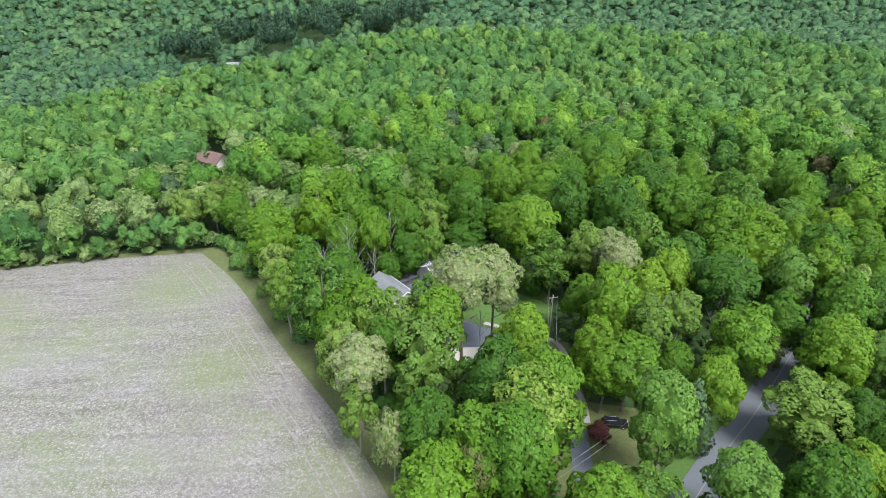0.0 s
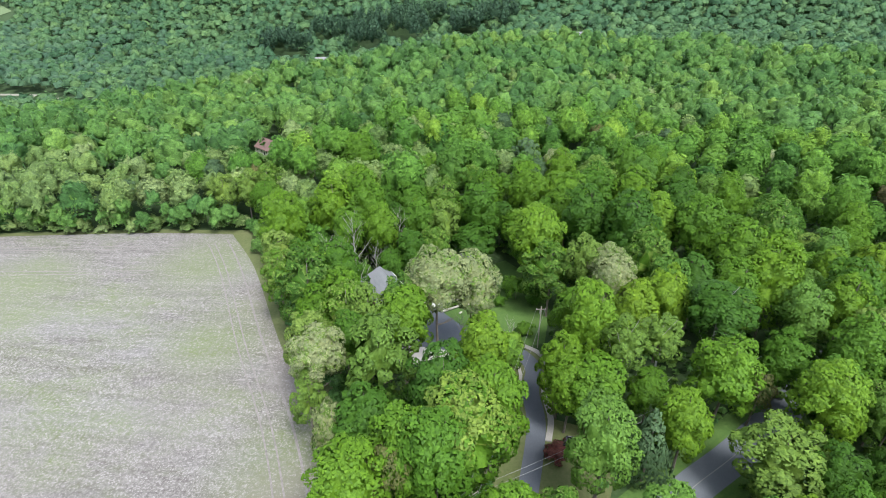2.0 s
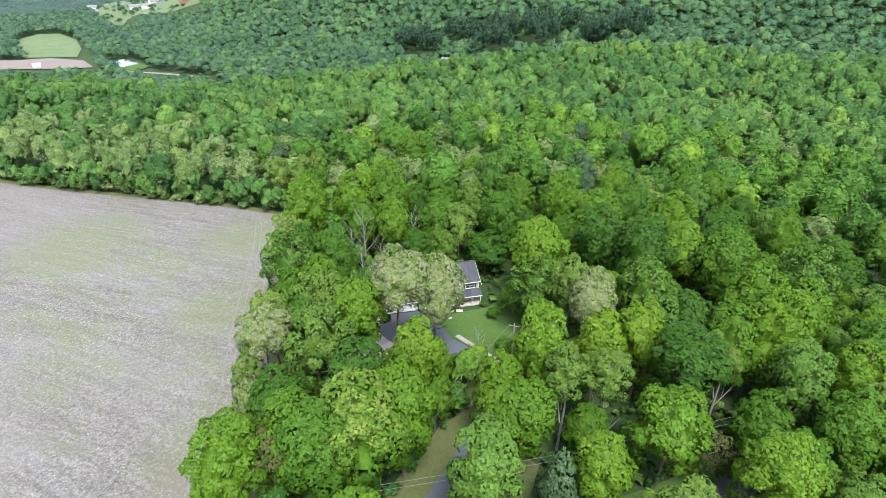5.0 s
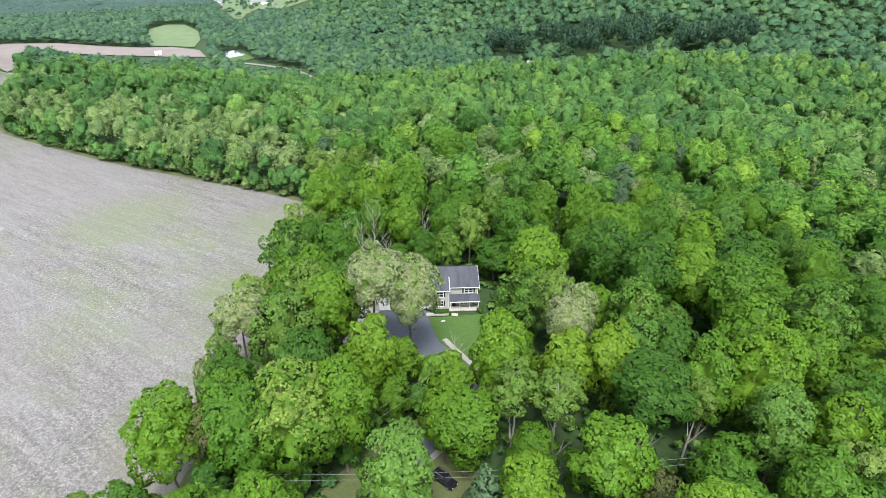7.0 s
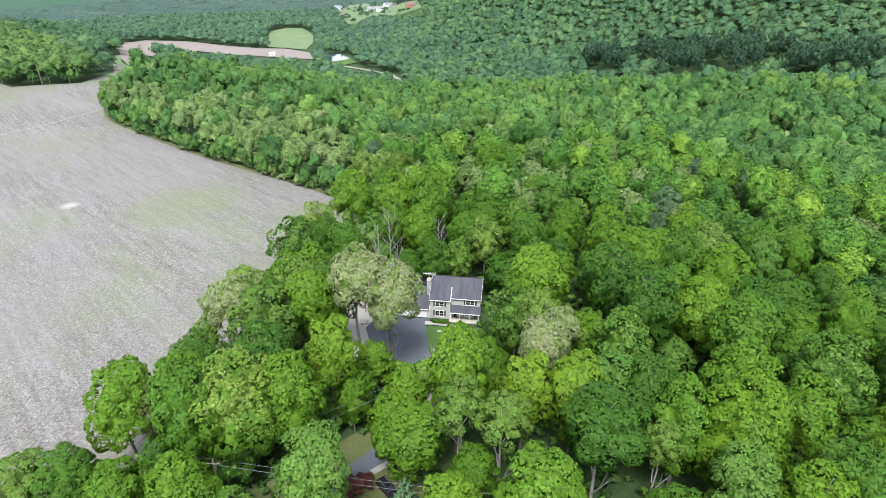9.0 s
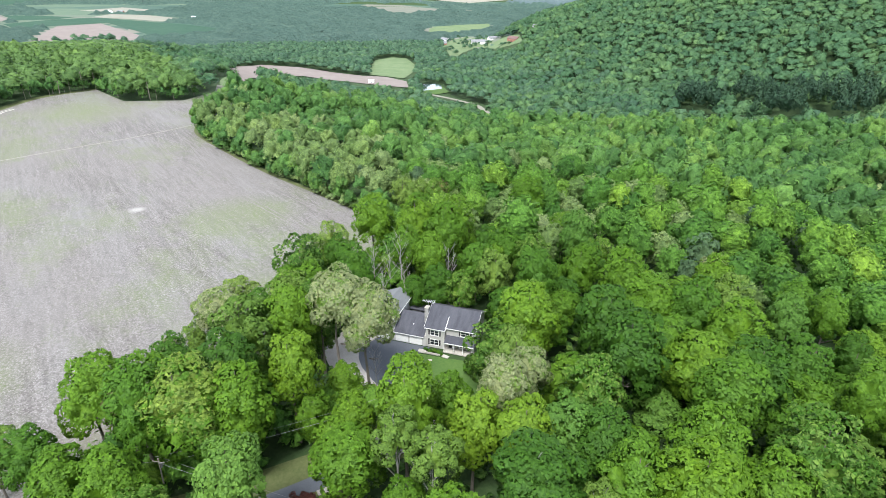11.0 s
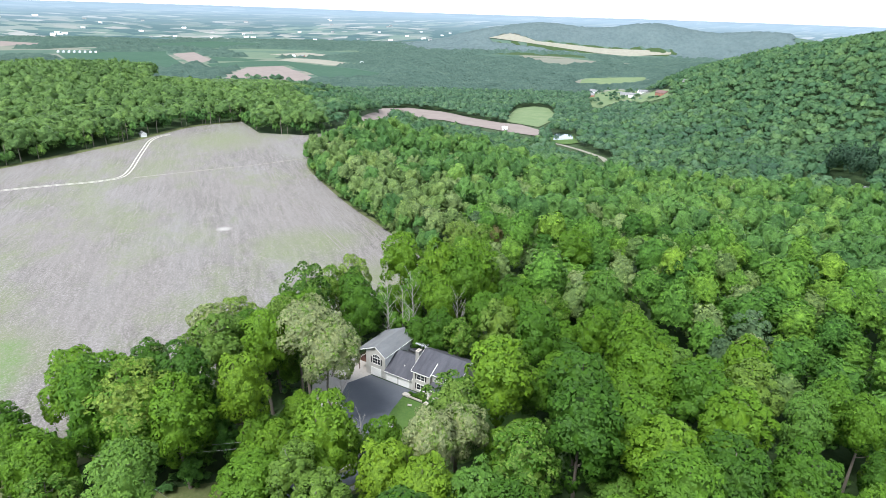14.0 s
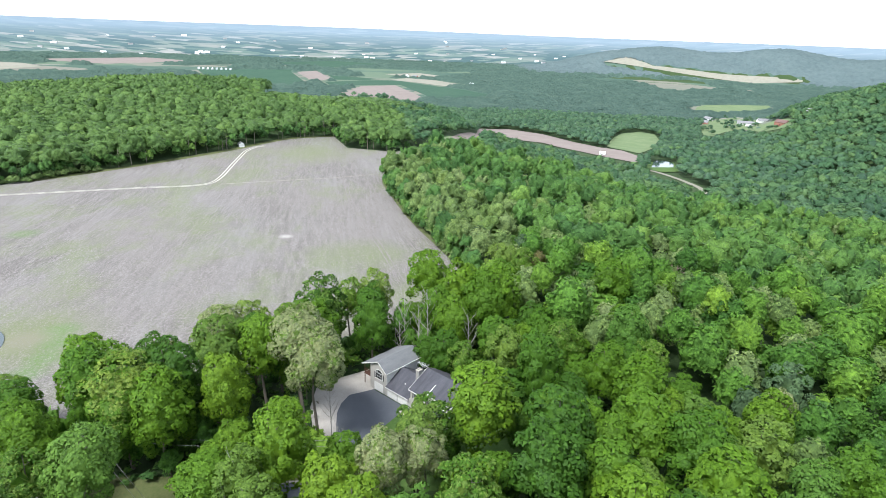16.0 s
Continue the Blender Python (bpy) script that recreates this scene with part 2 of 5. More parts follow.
def mesh_of(name, verts, faces_flat, sizes, mats, index=None, tint=None):
    """A mesh from arrays: corners, flat list of face corners, corners a face."""
    me = bpy.data.meshes.new(name)
    verts = np.asarray(verts, np.float32)
    faces_flat, sizes = np.asarray(faces_flat, np.int32), np.asarray(sizes, np.int32)
    me.vertices.add(len(verts))
    me.vertices.foreach_set("co", verts.ravel())
    me.loops.add(len(faces_flat))
    me.loops.foreach_set("vertex_index", faces_flat)
    me.polygons.add(len(sizes))
    me.polygons.foreach_set("loop_start", np.concatenate(([0], np.cumsum(sizes)[:-1])).astype(np.int32))
    for mt in mats:
        me.materials.append(mt)
    if index is not None:
        me.polygons.foreach_set("material_index", np.asarray(index, np.int32))
    me.polygons.foreach_set("use_smooth", np.zeros(len(sizes), bool))
    if tint is not None:
        at = me.attributes.new("tint", "FLOAT", "POINT")
        at.data.foreach_set("value", np.asarray(tint, np.float32))
    me.update(calc_edges=True)
    me.validate()
    return me


def box_into(bm, x0, x1, y0, y1, z0, z1, bevel=0.0):
    vs = bmesh.ops.create_cube(bm, size=1)["verts"]
    bmesh.ops.scale(bm, vec=(x1 - x0, y1 - y0, z1 - z0), verts=vs)
    bmesh.ops.translate(bm, vec=((x0 + x1) / 2, (y0 + y1) / 2, (z0 + z1) / 2), verts=vs)
    if bevel:
        es = list({e for v in vs for e in v.link_edges})
        bmesh.ops.bevel(bm, geom=es, offset=bevel, segments=1, affect="EDGES", profile=0.5)


def box(x0, x1, y0, y1, z0, z1, bevel=0.0):
    bm = bmesh.new()
    box_into(bm, x0, x1, y0, y1, z0, z1, bevel)
    return bm


def prism(outline, direction, depth):
    """A solid: outline in 3D, drawn out along direction by depth."""
    bm = bmesh.new()
    vs = [bm.verts.new(p) for p in outline]
    f = bm.faces.new(vs)
    r = bmesh.ops.extrude_face_region(bm, geom=[f])
    d = Vector(direction).normalized() * depth
    bmesh.ops.translate(bm, vec=d, verts=[g for g in r["geom"] if isinstance(g, bmesh.types.BMVert)])
    bmesh.ops.recalc_face_normals(bm, faces=bm.faces)
    return bm


def draped(name, outline, mat, lift, step, thick=0.0):
    """A sheet with that outline in plan, laid over the land."""
    from mathutils.geometry import tessellate_polygon
    bm = bmesh.new()
    vs = [bm.verts.new((x, y, 0)) for x, y in outline]
    for tri in tessellate_polygon([[Vector((x, y, 0)) for x, y in outline]]):
        bm.faces.new([vs[i] for i in tri])
    xs, ys = [p[0] for p in outline], [p[1] for p in outline]
    for axis, lo, hi in ((0, min(xs), max(xs)), (1, min(ys), max(ys))):
        k = math.ceil(lo / step) * step + 0.013
        while k < hi:
            co, no = [0, 0, 0], [0, 0, 0]
            co[axis], no[axis] = k, 1
            bmesh.ops.bisect_plane(bm, geom=bm.verts[:] + bm.edges[:] + bm.faces[:], plane_co=co, plane_no=no, dist=1e-4)
            k += step
    for v in bm.verts:
        v.co.z = float(land(v.co.x, v.co.y)) + lift
    bmesh.ops.recalc_face_normals(bm, faces=bm.faces)
    if sum(f.normal.z for f in bm.faces) < 0:
        bmesh.ops.reverse_faces(bm, faces=bm.faces)
    return part(name, bm, mat, None, "", True)


def curve_points(points, per=10):
    """A smooth line through points in plan."""
    p = [np.array(q, float) for q in points]
    p = [2 * p[0] - p[1]] + p + [2 * p[-1] - p[-2]]
    out = []
    for i in range(1, len(p) - 2):
        for k in range(per):
            t = k / per
            out.append(0.5 * (2 * p[i] + (p[i + 1] - p[i - 1]) * t + (2 * p[i - 1] - 5 * p[i] + 4 * p[i + 1] - p[i + 2]) * t * t + (3 * p[i] - p[i - 1] - 3 * p[i + 1] + p[i + 2]) * t ** 3))
    out.append(p[-2])
    return np.array(out)


def ribbon(name, points, width, mat, lift, offset=0.0, per=10, thick=0.0):
    """A strip of that width along a smooth line over the land; thick makes it a raised course."""
    c = curve_points(points, per)
    d = np.gradient(c, axis=0)
    d /= np.linalg.norm(d, axis=1)[:, None]
    nrm = np.stack([-d[:, 1], d[:, 0]], 1)
    bm = bmesh.new()
    rings = []
    for q, m in zip(c, nrm):
        a, b2 = q + m * (offset + width / 2), q + m * (offset - width / 2)
        za, zb = float(land(*a)) + lift, float(land(*b2)) + lift
        ring = [bm.verts.new((*a, za + thick)), bm.verts.new((*b2, zb + thick))]
        if thick:
            ring += [bm.verts.new((*b2, zb - 0.3)), bm.verts.new((*a, za - 0.3))]
        rings.append(ring)
    for r, s in zip(rings, rings[1:]):
        if thick:
            for i in range(4):
                bm.faces.new((r[i], r[(i + 1) % 4], s[(i + 1) % 4], s[i]))
        else:
            bm.faces.new((r[0], r[1], s[1], s[0]))
    if thick:
        bm.faces.new(rings[0]), bm.faces.new(rings[-1][::-1])
    bmesh.ops.recalc_face_normals(bm, faces=bm.faces)
    if sum(f.normal.z for f in bm.faces) < 0:
        bmesh.ops.reverse_faces(bm, faces=bm.faces)
    return part(name, bm, mat, None, "", not thick)


# ---- ground ----
def build_ground():
    cx, cy = -20.0, 120.0
    radii = np.concatenate(([0.0], np.linspace(6, 300, 60), np.geomspace(306, 4000, 76)))
    turns = 240
    a = np.linspace(0, 2 * np.pi, turns, endpoint=False)
    verts = [(cx, cy, float(land(cx, cy)))]
    for r in radii[1:]:
        x, y = cx + r * np.cos(a), cy + r * np.sin(a)
        verts += list(zip(x, y, land(x, y)))
    faces, sizes = [], []
    for k in range(turns):
        faces += [0, 1 + k, 1 + (k + 1) % turns]
        sizes.append(3)
    for i in range(len(radii) - 2):
        p, q = 1 + i * turns, 1 + (i + 1) * turns
        for k in range(turns):
            k2 = (k + 1) % turns
            faces += [p + k, q + k, q + k2, p + k2]
            sizes.append(4)
    me = mesh_of("ground", np.array(verts), faces, sizes, [forest_floor])
    me.polygons.foreach_set("use_smooth", [True] * len(me.polygons))
    tagged(new("ground", me), "wooded ground with dark leaf litter and low undergrowth", "ground", kind="structure")


build_ground()

field_soil = field_material()
FIELD = [(20, 15), (2, 52), (-14, 81), (-34, 109), (-54, 138), (-71, 159), (-100, 157), (-131, 153), (-170, 147), (-220, 142), (-262, 139),
         (-282, 143), (-310, 164), (-362, 197), (-425, 216), (-432, 198), (-388, 184), (-362, 155), (-373, 118), (-425, 107), (-404, 65), (-357, 27), (-312, -20),
         (-263, -78), (-210, -150), (-120, -190), (-20, -150), (20, -60)]
tagged(draped("field", FIELD, field_soil, 0.2, 12), "bare harvested field of pale stubble on grey-brown soil", "field", kind="structure")
tagged(ribbon("field_margin", [(16, 24), (2, 54), (-14, 83), (-33, 110), (-53, 140), (-70, 160)], 7.0, verge, 0.25, -0.6), "rough yellow-green grass margin beside the field", "grass", kind="structure")
tagged(ribbon("field_margin", [(-68, 159), (-100, 157.5), (-131, 153.5), (-170, 147.5), (-220, 142.5), (-262, 139.5), (-284, 144)], 2.6, verge, 0.26, -0.2), "rough grass margin along the wood", "grass", kind="structure")
tagged(ribbon("field_margin", [(-424, 106), (-403, 69), (-357, 31), (-313, -15), (-267, -71)], 6.0, verge, 0.26, 0.0), "rough olive grass margin at the foot of the far wood", "grass", kind="structure")
bare_soil = two_scale("packed_field_soil", (0.12, 0.108, 0.098), (0.19, 0.172, 0.16), (0.275, 0.252, 0.236), 1.6, 0.3, 1.0, 0.4, 0.04)
EDGE = [(16, 24), (2, 54), (-14, 83), (-33, 110), (-53, 140), (-66, 157)]
for away, wide in ((6.4, 0.5), (10.2, 0.35), (12.0, 0.35)):
    tagged(ribbon("wheel_track", [(x - 0.85 * away, y - 0.52 * away) for x, y in EDGE], wide, bare_soil, 0.235), "faint bare wheel track along the edge of the field", "track", kind="structure")
for away, wide in ((9.0, 0.45), (10.9, 0.45), (24.0, 0.4), (25.9, 0.4)):
    tagged(ribbon("wheel_track", [(x, y - away) for x, y in ((-84, 158), (-131, 153), (-170, 147), (-220, 142), (-258, 140))], wide, bare_soil, 0.235), "faint bare wheel track across the stubble", "track", kind="structure")
path_soil = two_scale("worn_path_soil", (0.2, 0.185, 0.15), (0.26, 0.24, 0.2), (0.32, 0.3, 0.25), 1.0, 0.1)
TRACK = [(-230, -86), (-236, -59), (-241.5, -33), (-248, -2), (-252, 23), (-259, 34), (-276, 37.5), (-305, 39), (-335, 41), (-352, 42.5), (-365, 47), (-373, 54)]
for side in (-1.0, 1.0):
    tagged(ribbon("dirt_track", TRACK, 0.8, dirt_track, 0.3, side), "chalky pale wheel rut of a farm track", "track", kind="structure")
tagged(ribbon("footpath", [(-256, 41), (-261, 60), (-267, 84), (-274, 111), (-288, 145)], 0.9, path_soil, 0.3), "faint grassy wheel track across the field", "track", kind="structure")

ROAD = [(8, 20), (28, 52), (50, 77.5), (64, 92), (92.5, 125.5), (130, 177), (175, 240), (215, 300)]
DRIVE = [(18, 38), (23, 62), (24.6, 76), (25.2, 90), (23.6, 99), (24.0, 106), (20.5, 111), (13, 114.2), (6, 116)]
tagged(ribbon("road", ROAD, 6.4, asphalt_old, 0.16), "worn grey asphalt country road between trees", "road", kind="structure")
tagged(ribbon("road_verge", ROAD, 13.0, grass, 0.06), "green grass verge along the road", "grass", kind="structure")
tagged(ribbon("driveway", DRIVE, 3.6, asphalt_new, 0.16), "dark asphalt driveway winding up to the house", "driveway", kind="structure")
road_paint = two_scale("faded_road_paint", (0.16, 0.16, 0.15), (0.21, 0.21, 0.2), (0.27, 0.265, 0.25), 3, 0.3, 0.8, 0.1, 0.01)
tagged(ribbon("centre_line", ROAD, 0.16, road_paint, 0.168), "faded yellowish centre line on the road", "road marking", kind="structure")
edging_stone = two_scale("edging_gravel", (0.2, 0.185, 0.165), (0.29, 0.27, 0.245), (0.38, 0.355, 0.325), 5, 0.3, 0.95, 0.8, 0.06)
tagged(ribbon("drive_edging", [(27.6, 86), (27.9, 92), (26.4, 99), (27.0, 106), (25.4, 111.2), (21, 114), (13.5, 117), (9.6, 118.6)], 1.2, edging_stone, 0.1, thick=0.14), "pale gravel edging along the outside of the driveway", "edging", kind="structure")
tagged(ribbon("drive_edging", [(21.2, 98), (21.3, 104), (19.4, 108.4), (15, 111)], 0.7, edging_stone, 0.1, thick=0.14), "pale gravel edging on the inside of the driveway bend", "edging", kind="structure")
YARD = [(13, 56), (16.5, 75), (18, 90), (18, 104), (22, 113), (28.5, 111), (28.5, 92), (38, 90), (39, 79), (35, 62), (24, 48)]
tagged(draped("drive_verge", YARD, verge, 0.09, 5), "rough yellow-green grass beside the driveway", "grass", kind="structure")

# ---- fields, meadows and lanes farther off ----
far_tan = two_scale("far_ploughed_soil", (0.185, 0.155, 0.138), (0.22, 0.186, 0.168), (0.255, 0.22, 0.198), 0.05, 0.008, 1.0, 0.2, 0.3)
# Far greens lean blue: mild distance haze mixed into crop and meadow colour.
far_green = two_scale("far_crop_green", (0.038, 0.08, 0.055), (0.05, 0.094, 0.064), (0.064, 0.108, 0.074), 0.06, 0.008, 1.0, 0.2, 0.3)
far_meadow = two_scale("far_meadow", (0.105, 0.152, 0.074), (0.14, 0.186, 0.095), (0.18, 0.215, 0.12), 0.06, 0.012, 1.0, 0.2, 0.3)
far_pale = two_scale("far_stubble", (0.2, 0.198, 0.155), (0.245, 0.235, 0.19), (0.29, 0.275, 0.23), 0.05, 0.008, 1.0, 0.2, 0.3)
FAR_FIELDS = [
    ("stubble_field", [(-422, 206), (-474, 218), (-592, 255), (-790, 318), (-990, 367), (-1018, 433), (-942, 476), (-852, 496), (-787, 518), (-743, 535), (-670, 528), (-607, 493), (-655, 477), (-737, 460), (-834, 440), (-870, 400), (-780, 350), (-592, 275), (-470, 232)], far_tan, "long brown bare field between woods"),
    ("meadow", [(-795, 534), (-875, 578), (-968, 640), (-992, 690), (-960, 704), (-865, 664), (-775, 604), (-705, 545)], far_meadow, "sloping light green meadow above the brown field"),
    ("meadow", [(-1104, 886), (-1245, 993), (-1364, 1146), (-1214, 1110), (-1000, 985), (-860, 905), (-780, 845), (-908, 885), (-1040, 940), (-1001, 875), (-934, 809), (-958, 801)], far_meadow, "green lawns and meadow round the village houses"),
    ("meadow", [(-1486, 1099), (-1642, 1206), (-1693, 1268), (-1711, 1379), (-1712, 1507), (-1586, 1414), (-1510, 1281), (-1439, 1171), (-1444, 1106)], far_meadow, "pale green far meadow below the woods"),
    ("ploughed_field", [(-1650, 90), (-2095, 195), (-2151, 319), (-1777, 363), (-1560, 300), (-1540, 160)], far_tan, "far oval field of bare pinkish soil"),
    ("crop_field", [(-2030, 98), (-2223, 67), (-2338, 205), (-2377, 340), (-2183, 448), (-2031, 546), (-1888, 598), (-1729, 539), (-1700, 375), (-1811, 385), (-2170, 340), (-2120, 190)], far_green, "far dark green crop field round the bare one"),
    ("ploughed_field", [(-2707, -62), (-2811, 19), (-2400, 85), (-2300, 60), (-2250, 20)], far_tan, "far field of bare reddish soil"),
    ("crop_field", [(-2556, 73), (-2478, 210), (-2414, 280), (-2345, 204), (-2340, 105)], far_green, "far block of dark green crop"),
    ("stubble_field", [(-2393, 320), (-2508, 399), (-2426, 506), (-2197, 610), (-2168, 500), (-2290, 420)], far_pale, "far pale tan field beside the barns"),
    ("orchard", [(-2688, -469), (-2846, -93), (-2700, -85), (-2150, 5), (-1980, -120), (-2100, -300)], far_green, "far green orchard in rows"),
    ("pale_field", [(-2848, -1298), (-2815, -1197), (-2650, -1053), (-2492, -1095), (-2451, -1115)], far_pale, "far pale stubble field with a barn"),
    ("pale_field", [(-2705, 319), (-2841, 489), (-2640, 610), (-2560, 480)], far_pale, "far pale stubble field"),
    ("pale_field", [(-3354, 745), (-3450, 838), (-3380, 1134), (-3290, 974)], far_pale, "far pale stubble field near the plain"),
    ("pale_field", [(-3010, 1480), (-2990, 1590), (-2899, 1651), (-2854, 1676), (-2727, 1866), (-2578, 2039), (-2446, 2204), (-2426, 2191), (-2505, 2010), (-2685, 1840), (-2840, 1655), (-2951, 1535)], far_pale, "long tan field along the foot of the hills"),
    ("meadow", [(-528, 484), (-560, 478), (-616, 512), (-612, 546), (-533, 508)], grass, "grass round the valley pond"),
    ("ploughed_field", [(-3100, -1300), (-3500, -900), (-3300, -600), (-2900, -900)], far_tan, "far field of bare soil in the plain"),
    ("crop_field", [(-3300, -300), (-3700, 100), (-3500, 400), (-3100, 100)], far_green, "far green field in the plain"),
]
for m in (far_tan, far_green, far_meadow, far_pale):
    m.node_tree.nodes["Principled BSDF"].inputs["Specular IOR Level"].default_value = 0.03
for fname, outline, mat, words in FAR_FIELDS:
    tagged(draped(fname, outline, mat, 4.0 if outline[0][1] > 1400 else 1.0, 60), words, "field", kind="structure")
tagged(ribbon("lane", [(-545, 478), (-523, 480), (-482, 478), (-430, 470), (-403, 459), (-340, 430)], 6.0, far_pale, 0.5), "pale gravel lane by the pond", "lane", kind="structure")
tagged(ribbon("lane", [(-400, 203), (-440, 205), (-500, 225), (-560, 250)], 5.0, far_meadow, 0.5), "grassy lane leading to the next field", "lane", kind="structure")


tagged(draped("lawn", [(-114, 240), (-106, 264), (-80, 262), (-64, 246), (-72, 230), (-95, 234)], far_meadow, 0.3, 8), "light green lawn round a house in the woods", "lawn", kind="structure")


# ---- distance ----
def build_plain():
    """The cultivated plain to the west, a patchwork of crops and bare soil."""
    m, n, l, b = material("patchwork_plain", 1.0)
    b.inputs["Specular IOR Level"].default_value = 0.03
    tc, mp, vo = n.new("ShaderNodeTexCoord"), n.new("ShaderNodeMapping"), n.new("ShaderNodeTexVoronoi")
    mp.inputs["Scale"].default_value, mp.inputs["Rotation"].default_value = (1, 0.6, 0.01), (0, 0, 0.5)
    vo.inputs["Scale"].default_value = 0.0042
    l.new(tc.outputs["Object"], mp.inputs[0]), l.new(mp.outputs[0], vo.inputs["Vector"])
    sep = n.new("ShaderNodeSeparateColor")
    l.new(vo.outputs["Color"], sep.inputs[0])
    # Patch colours of crops and soil, greens tinted bluish as distance haze.
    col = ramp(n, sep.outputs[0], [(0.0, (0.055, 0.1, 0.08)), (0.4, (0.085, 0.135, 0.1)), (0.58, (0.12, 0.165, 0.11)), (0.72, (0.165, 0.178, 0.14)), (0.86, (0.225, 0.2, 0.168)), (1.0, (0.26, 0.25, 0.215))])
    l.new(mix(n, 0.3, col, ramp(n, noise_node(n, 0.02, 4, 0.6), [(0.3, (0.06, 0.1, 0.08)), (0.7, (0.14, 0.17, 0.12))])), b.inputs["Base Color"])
    a = np.radians(np.linspace(30, 150, 90))
    radii = np.geomspace(1250, 4010, 40)
    verts, faces, sizes = [], [], []
    for r in radii:
        x, y = -20 - r * np.sin(a), 120 + r * np.cos(a)
        verts += list(zip(x, y, land(x, y) + 0.5))
    for i in range(len(radii) - 1):
        for k in range(len(a) - 1):
            p = i * len(a) + k
            faces += [p, p + 1, p + len(a) + 1, p + len(a)]
            sizes.append(4)
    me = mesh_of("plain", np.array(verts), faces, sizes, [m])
    me.polygons.foreach_set("use_smooth", [True] * len(me.polygons))
    tagged(new("plain", me), "cultivated plain, a patchwork of green crops and bare soil", "farmland", kind="structure")


build_plain()


def backdrop_height(a, r):
    """Height of the far plain at a bearing in radians and a distance."""
    z = -109.2 + np.maximum(0, r - 3930) * 0.19 + 7 * np.sin(a * 9) * (r - 3950) / 950 * 0.3
    for az, h, w in ((80, 20, 5.0), (100, 14, 7.0), (61, 18, 4.0), (43, 40, 8.0)):
        z = z + h * np.exp(-((np.degrees(a) - az) / w) ** 2 / 2 - ((r - 4300) / 160) ** 2 / 2)
    return z


def build_backdrop():
    """The far plain and hills, from four kilometres out to the horizon."""
    m, n, l, b = material("far_plain_hazed", 1.0)
    b.inputs["Specular IOR Level"].default_value = 0.03
    vo, mp, tv = n.new("ShaderNodeTexVoronoi"), n.new("ShaderNodeMapping"), n.new("ShaderNodeTexCoord")
    mp.inputs["Scale"].default_value = (1, 0.3, 0)
    vo.inputs["Scale"].default_value = 0.03
    l.new(tv.outputs["Object"], mp.inputs[0]), l.new(mp.outputs[0], vo.inputs["Vector"])
    pick = n.new("ShaderNodeSeparateColor")
    l.new(vo.outputs["Color"], pick.inputs[0])
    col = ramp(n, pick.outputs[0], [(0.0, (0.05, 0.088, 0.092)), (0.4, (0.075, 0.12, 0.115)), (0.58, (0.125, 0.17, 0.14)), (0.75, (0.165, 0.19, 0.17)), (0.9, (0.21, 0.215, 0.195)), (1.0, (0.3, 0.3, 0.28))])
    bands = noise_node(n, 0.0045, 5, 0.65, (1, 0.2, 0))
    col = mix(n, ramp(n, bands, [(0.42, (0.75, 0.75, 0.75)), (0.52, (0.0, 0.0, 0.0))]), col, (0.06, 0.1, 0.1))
    # Colour blends to pale blue with height: horizon haze painted in.
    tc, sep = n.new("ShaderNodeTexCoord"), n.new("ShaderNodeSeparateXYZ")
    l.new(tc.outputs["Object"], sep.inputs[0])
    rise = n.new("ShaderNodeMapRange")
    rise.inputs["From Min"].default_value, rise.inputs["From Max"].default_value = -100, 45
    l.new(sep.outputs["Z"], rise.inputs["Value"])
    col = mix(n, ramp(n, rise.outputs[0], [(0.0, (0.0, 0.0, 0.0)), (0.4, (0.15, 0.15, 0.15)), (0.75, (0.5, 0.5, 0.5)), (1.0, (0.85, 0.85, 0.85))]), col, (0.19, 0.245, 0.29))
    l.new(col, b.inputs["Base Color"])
    a = np.radians(np.linspace(20, 250, 260))
    radii = np.linspace(3850, 4900, 18)
    verts, faces, sizes = [], [], []
    for r in radii:
        x, y = 121 - r * np.sin(a), 111 + r * np.cos(a)
        z = backdrop_height(a, r)
        verts += list(zip(x, y, z))
    for i in range(len(radii) - 1):
        for k in range(len(a) - 1):
            p = i * len(a) + k
            faces += [p, p + 1, p + len(a) + 1, p + len(a)]
            sizes.append(4)
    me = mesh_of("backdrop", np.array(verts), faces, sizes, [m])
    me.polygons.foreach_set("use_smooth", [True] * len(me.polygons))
    tagged(new("backdrop", me), "plain and low hills on the horizon, tinted blue for haze", "backdrop", kind="structure")


build_backdrop()


# ---- the house ----
HOUSE = Matrix.Translation((-0.3, 126.1, 0)) @ Matrix.Rotation(radians(38.6), 4, "Z")


def house_xy(u, v):
    """Plan place of a point u along the front and v in front of it."""
    p = HOUSE @ Vector((u, -v, 0))
    return p.x, p.y


FORECOURT = [(-9.9, 118.6), (0.9, 127.2), (1.4, 123.6), (5.4, 120), (8.9, 117.4), (12, 113), (9.6, 109.6), (4, 109.4), (-1, 109.6), (-4.6, 110.6), (-8, 112.5)]
LAWN = [(1.4, 123.6), (5, 126.6), (12, 133), (14, 140), (8, 147), (14, 152), (24, 142), (27, 129), (26, 115.5), (20.5, 113.2), (13, 116.4), (8.9, 117.4), (5.4, 120)]
GRAVEL = [(-21, 121), (-17, 125), (-9.9, 118.6), (-8, 112.5), (-4.6, 110.6), (-1, 109.6), (4, 109.4), (9.6, 109.6), (9.6, 107), (4, 104.2), (-4, 103.4), (-12, 104.6), (-16, 110)]
tagged(draped("forecourt", FORECOURT, asphalt_new, 0.12, 4), "dark asphalt forecourt before the garage doors", "forecourt", kind="structure")
tagged(draped("lawn", LAWN, grass, 0.1, 4), "mown green lawn in front of the house", "lawn", kind="structure")
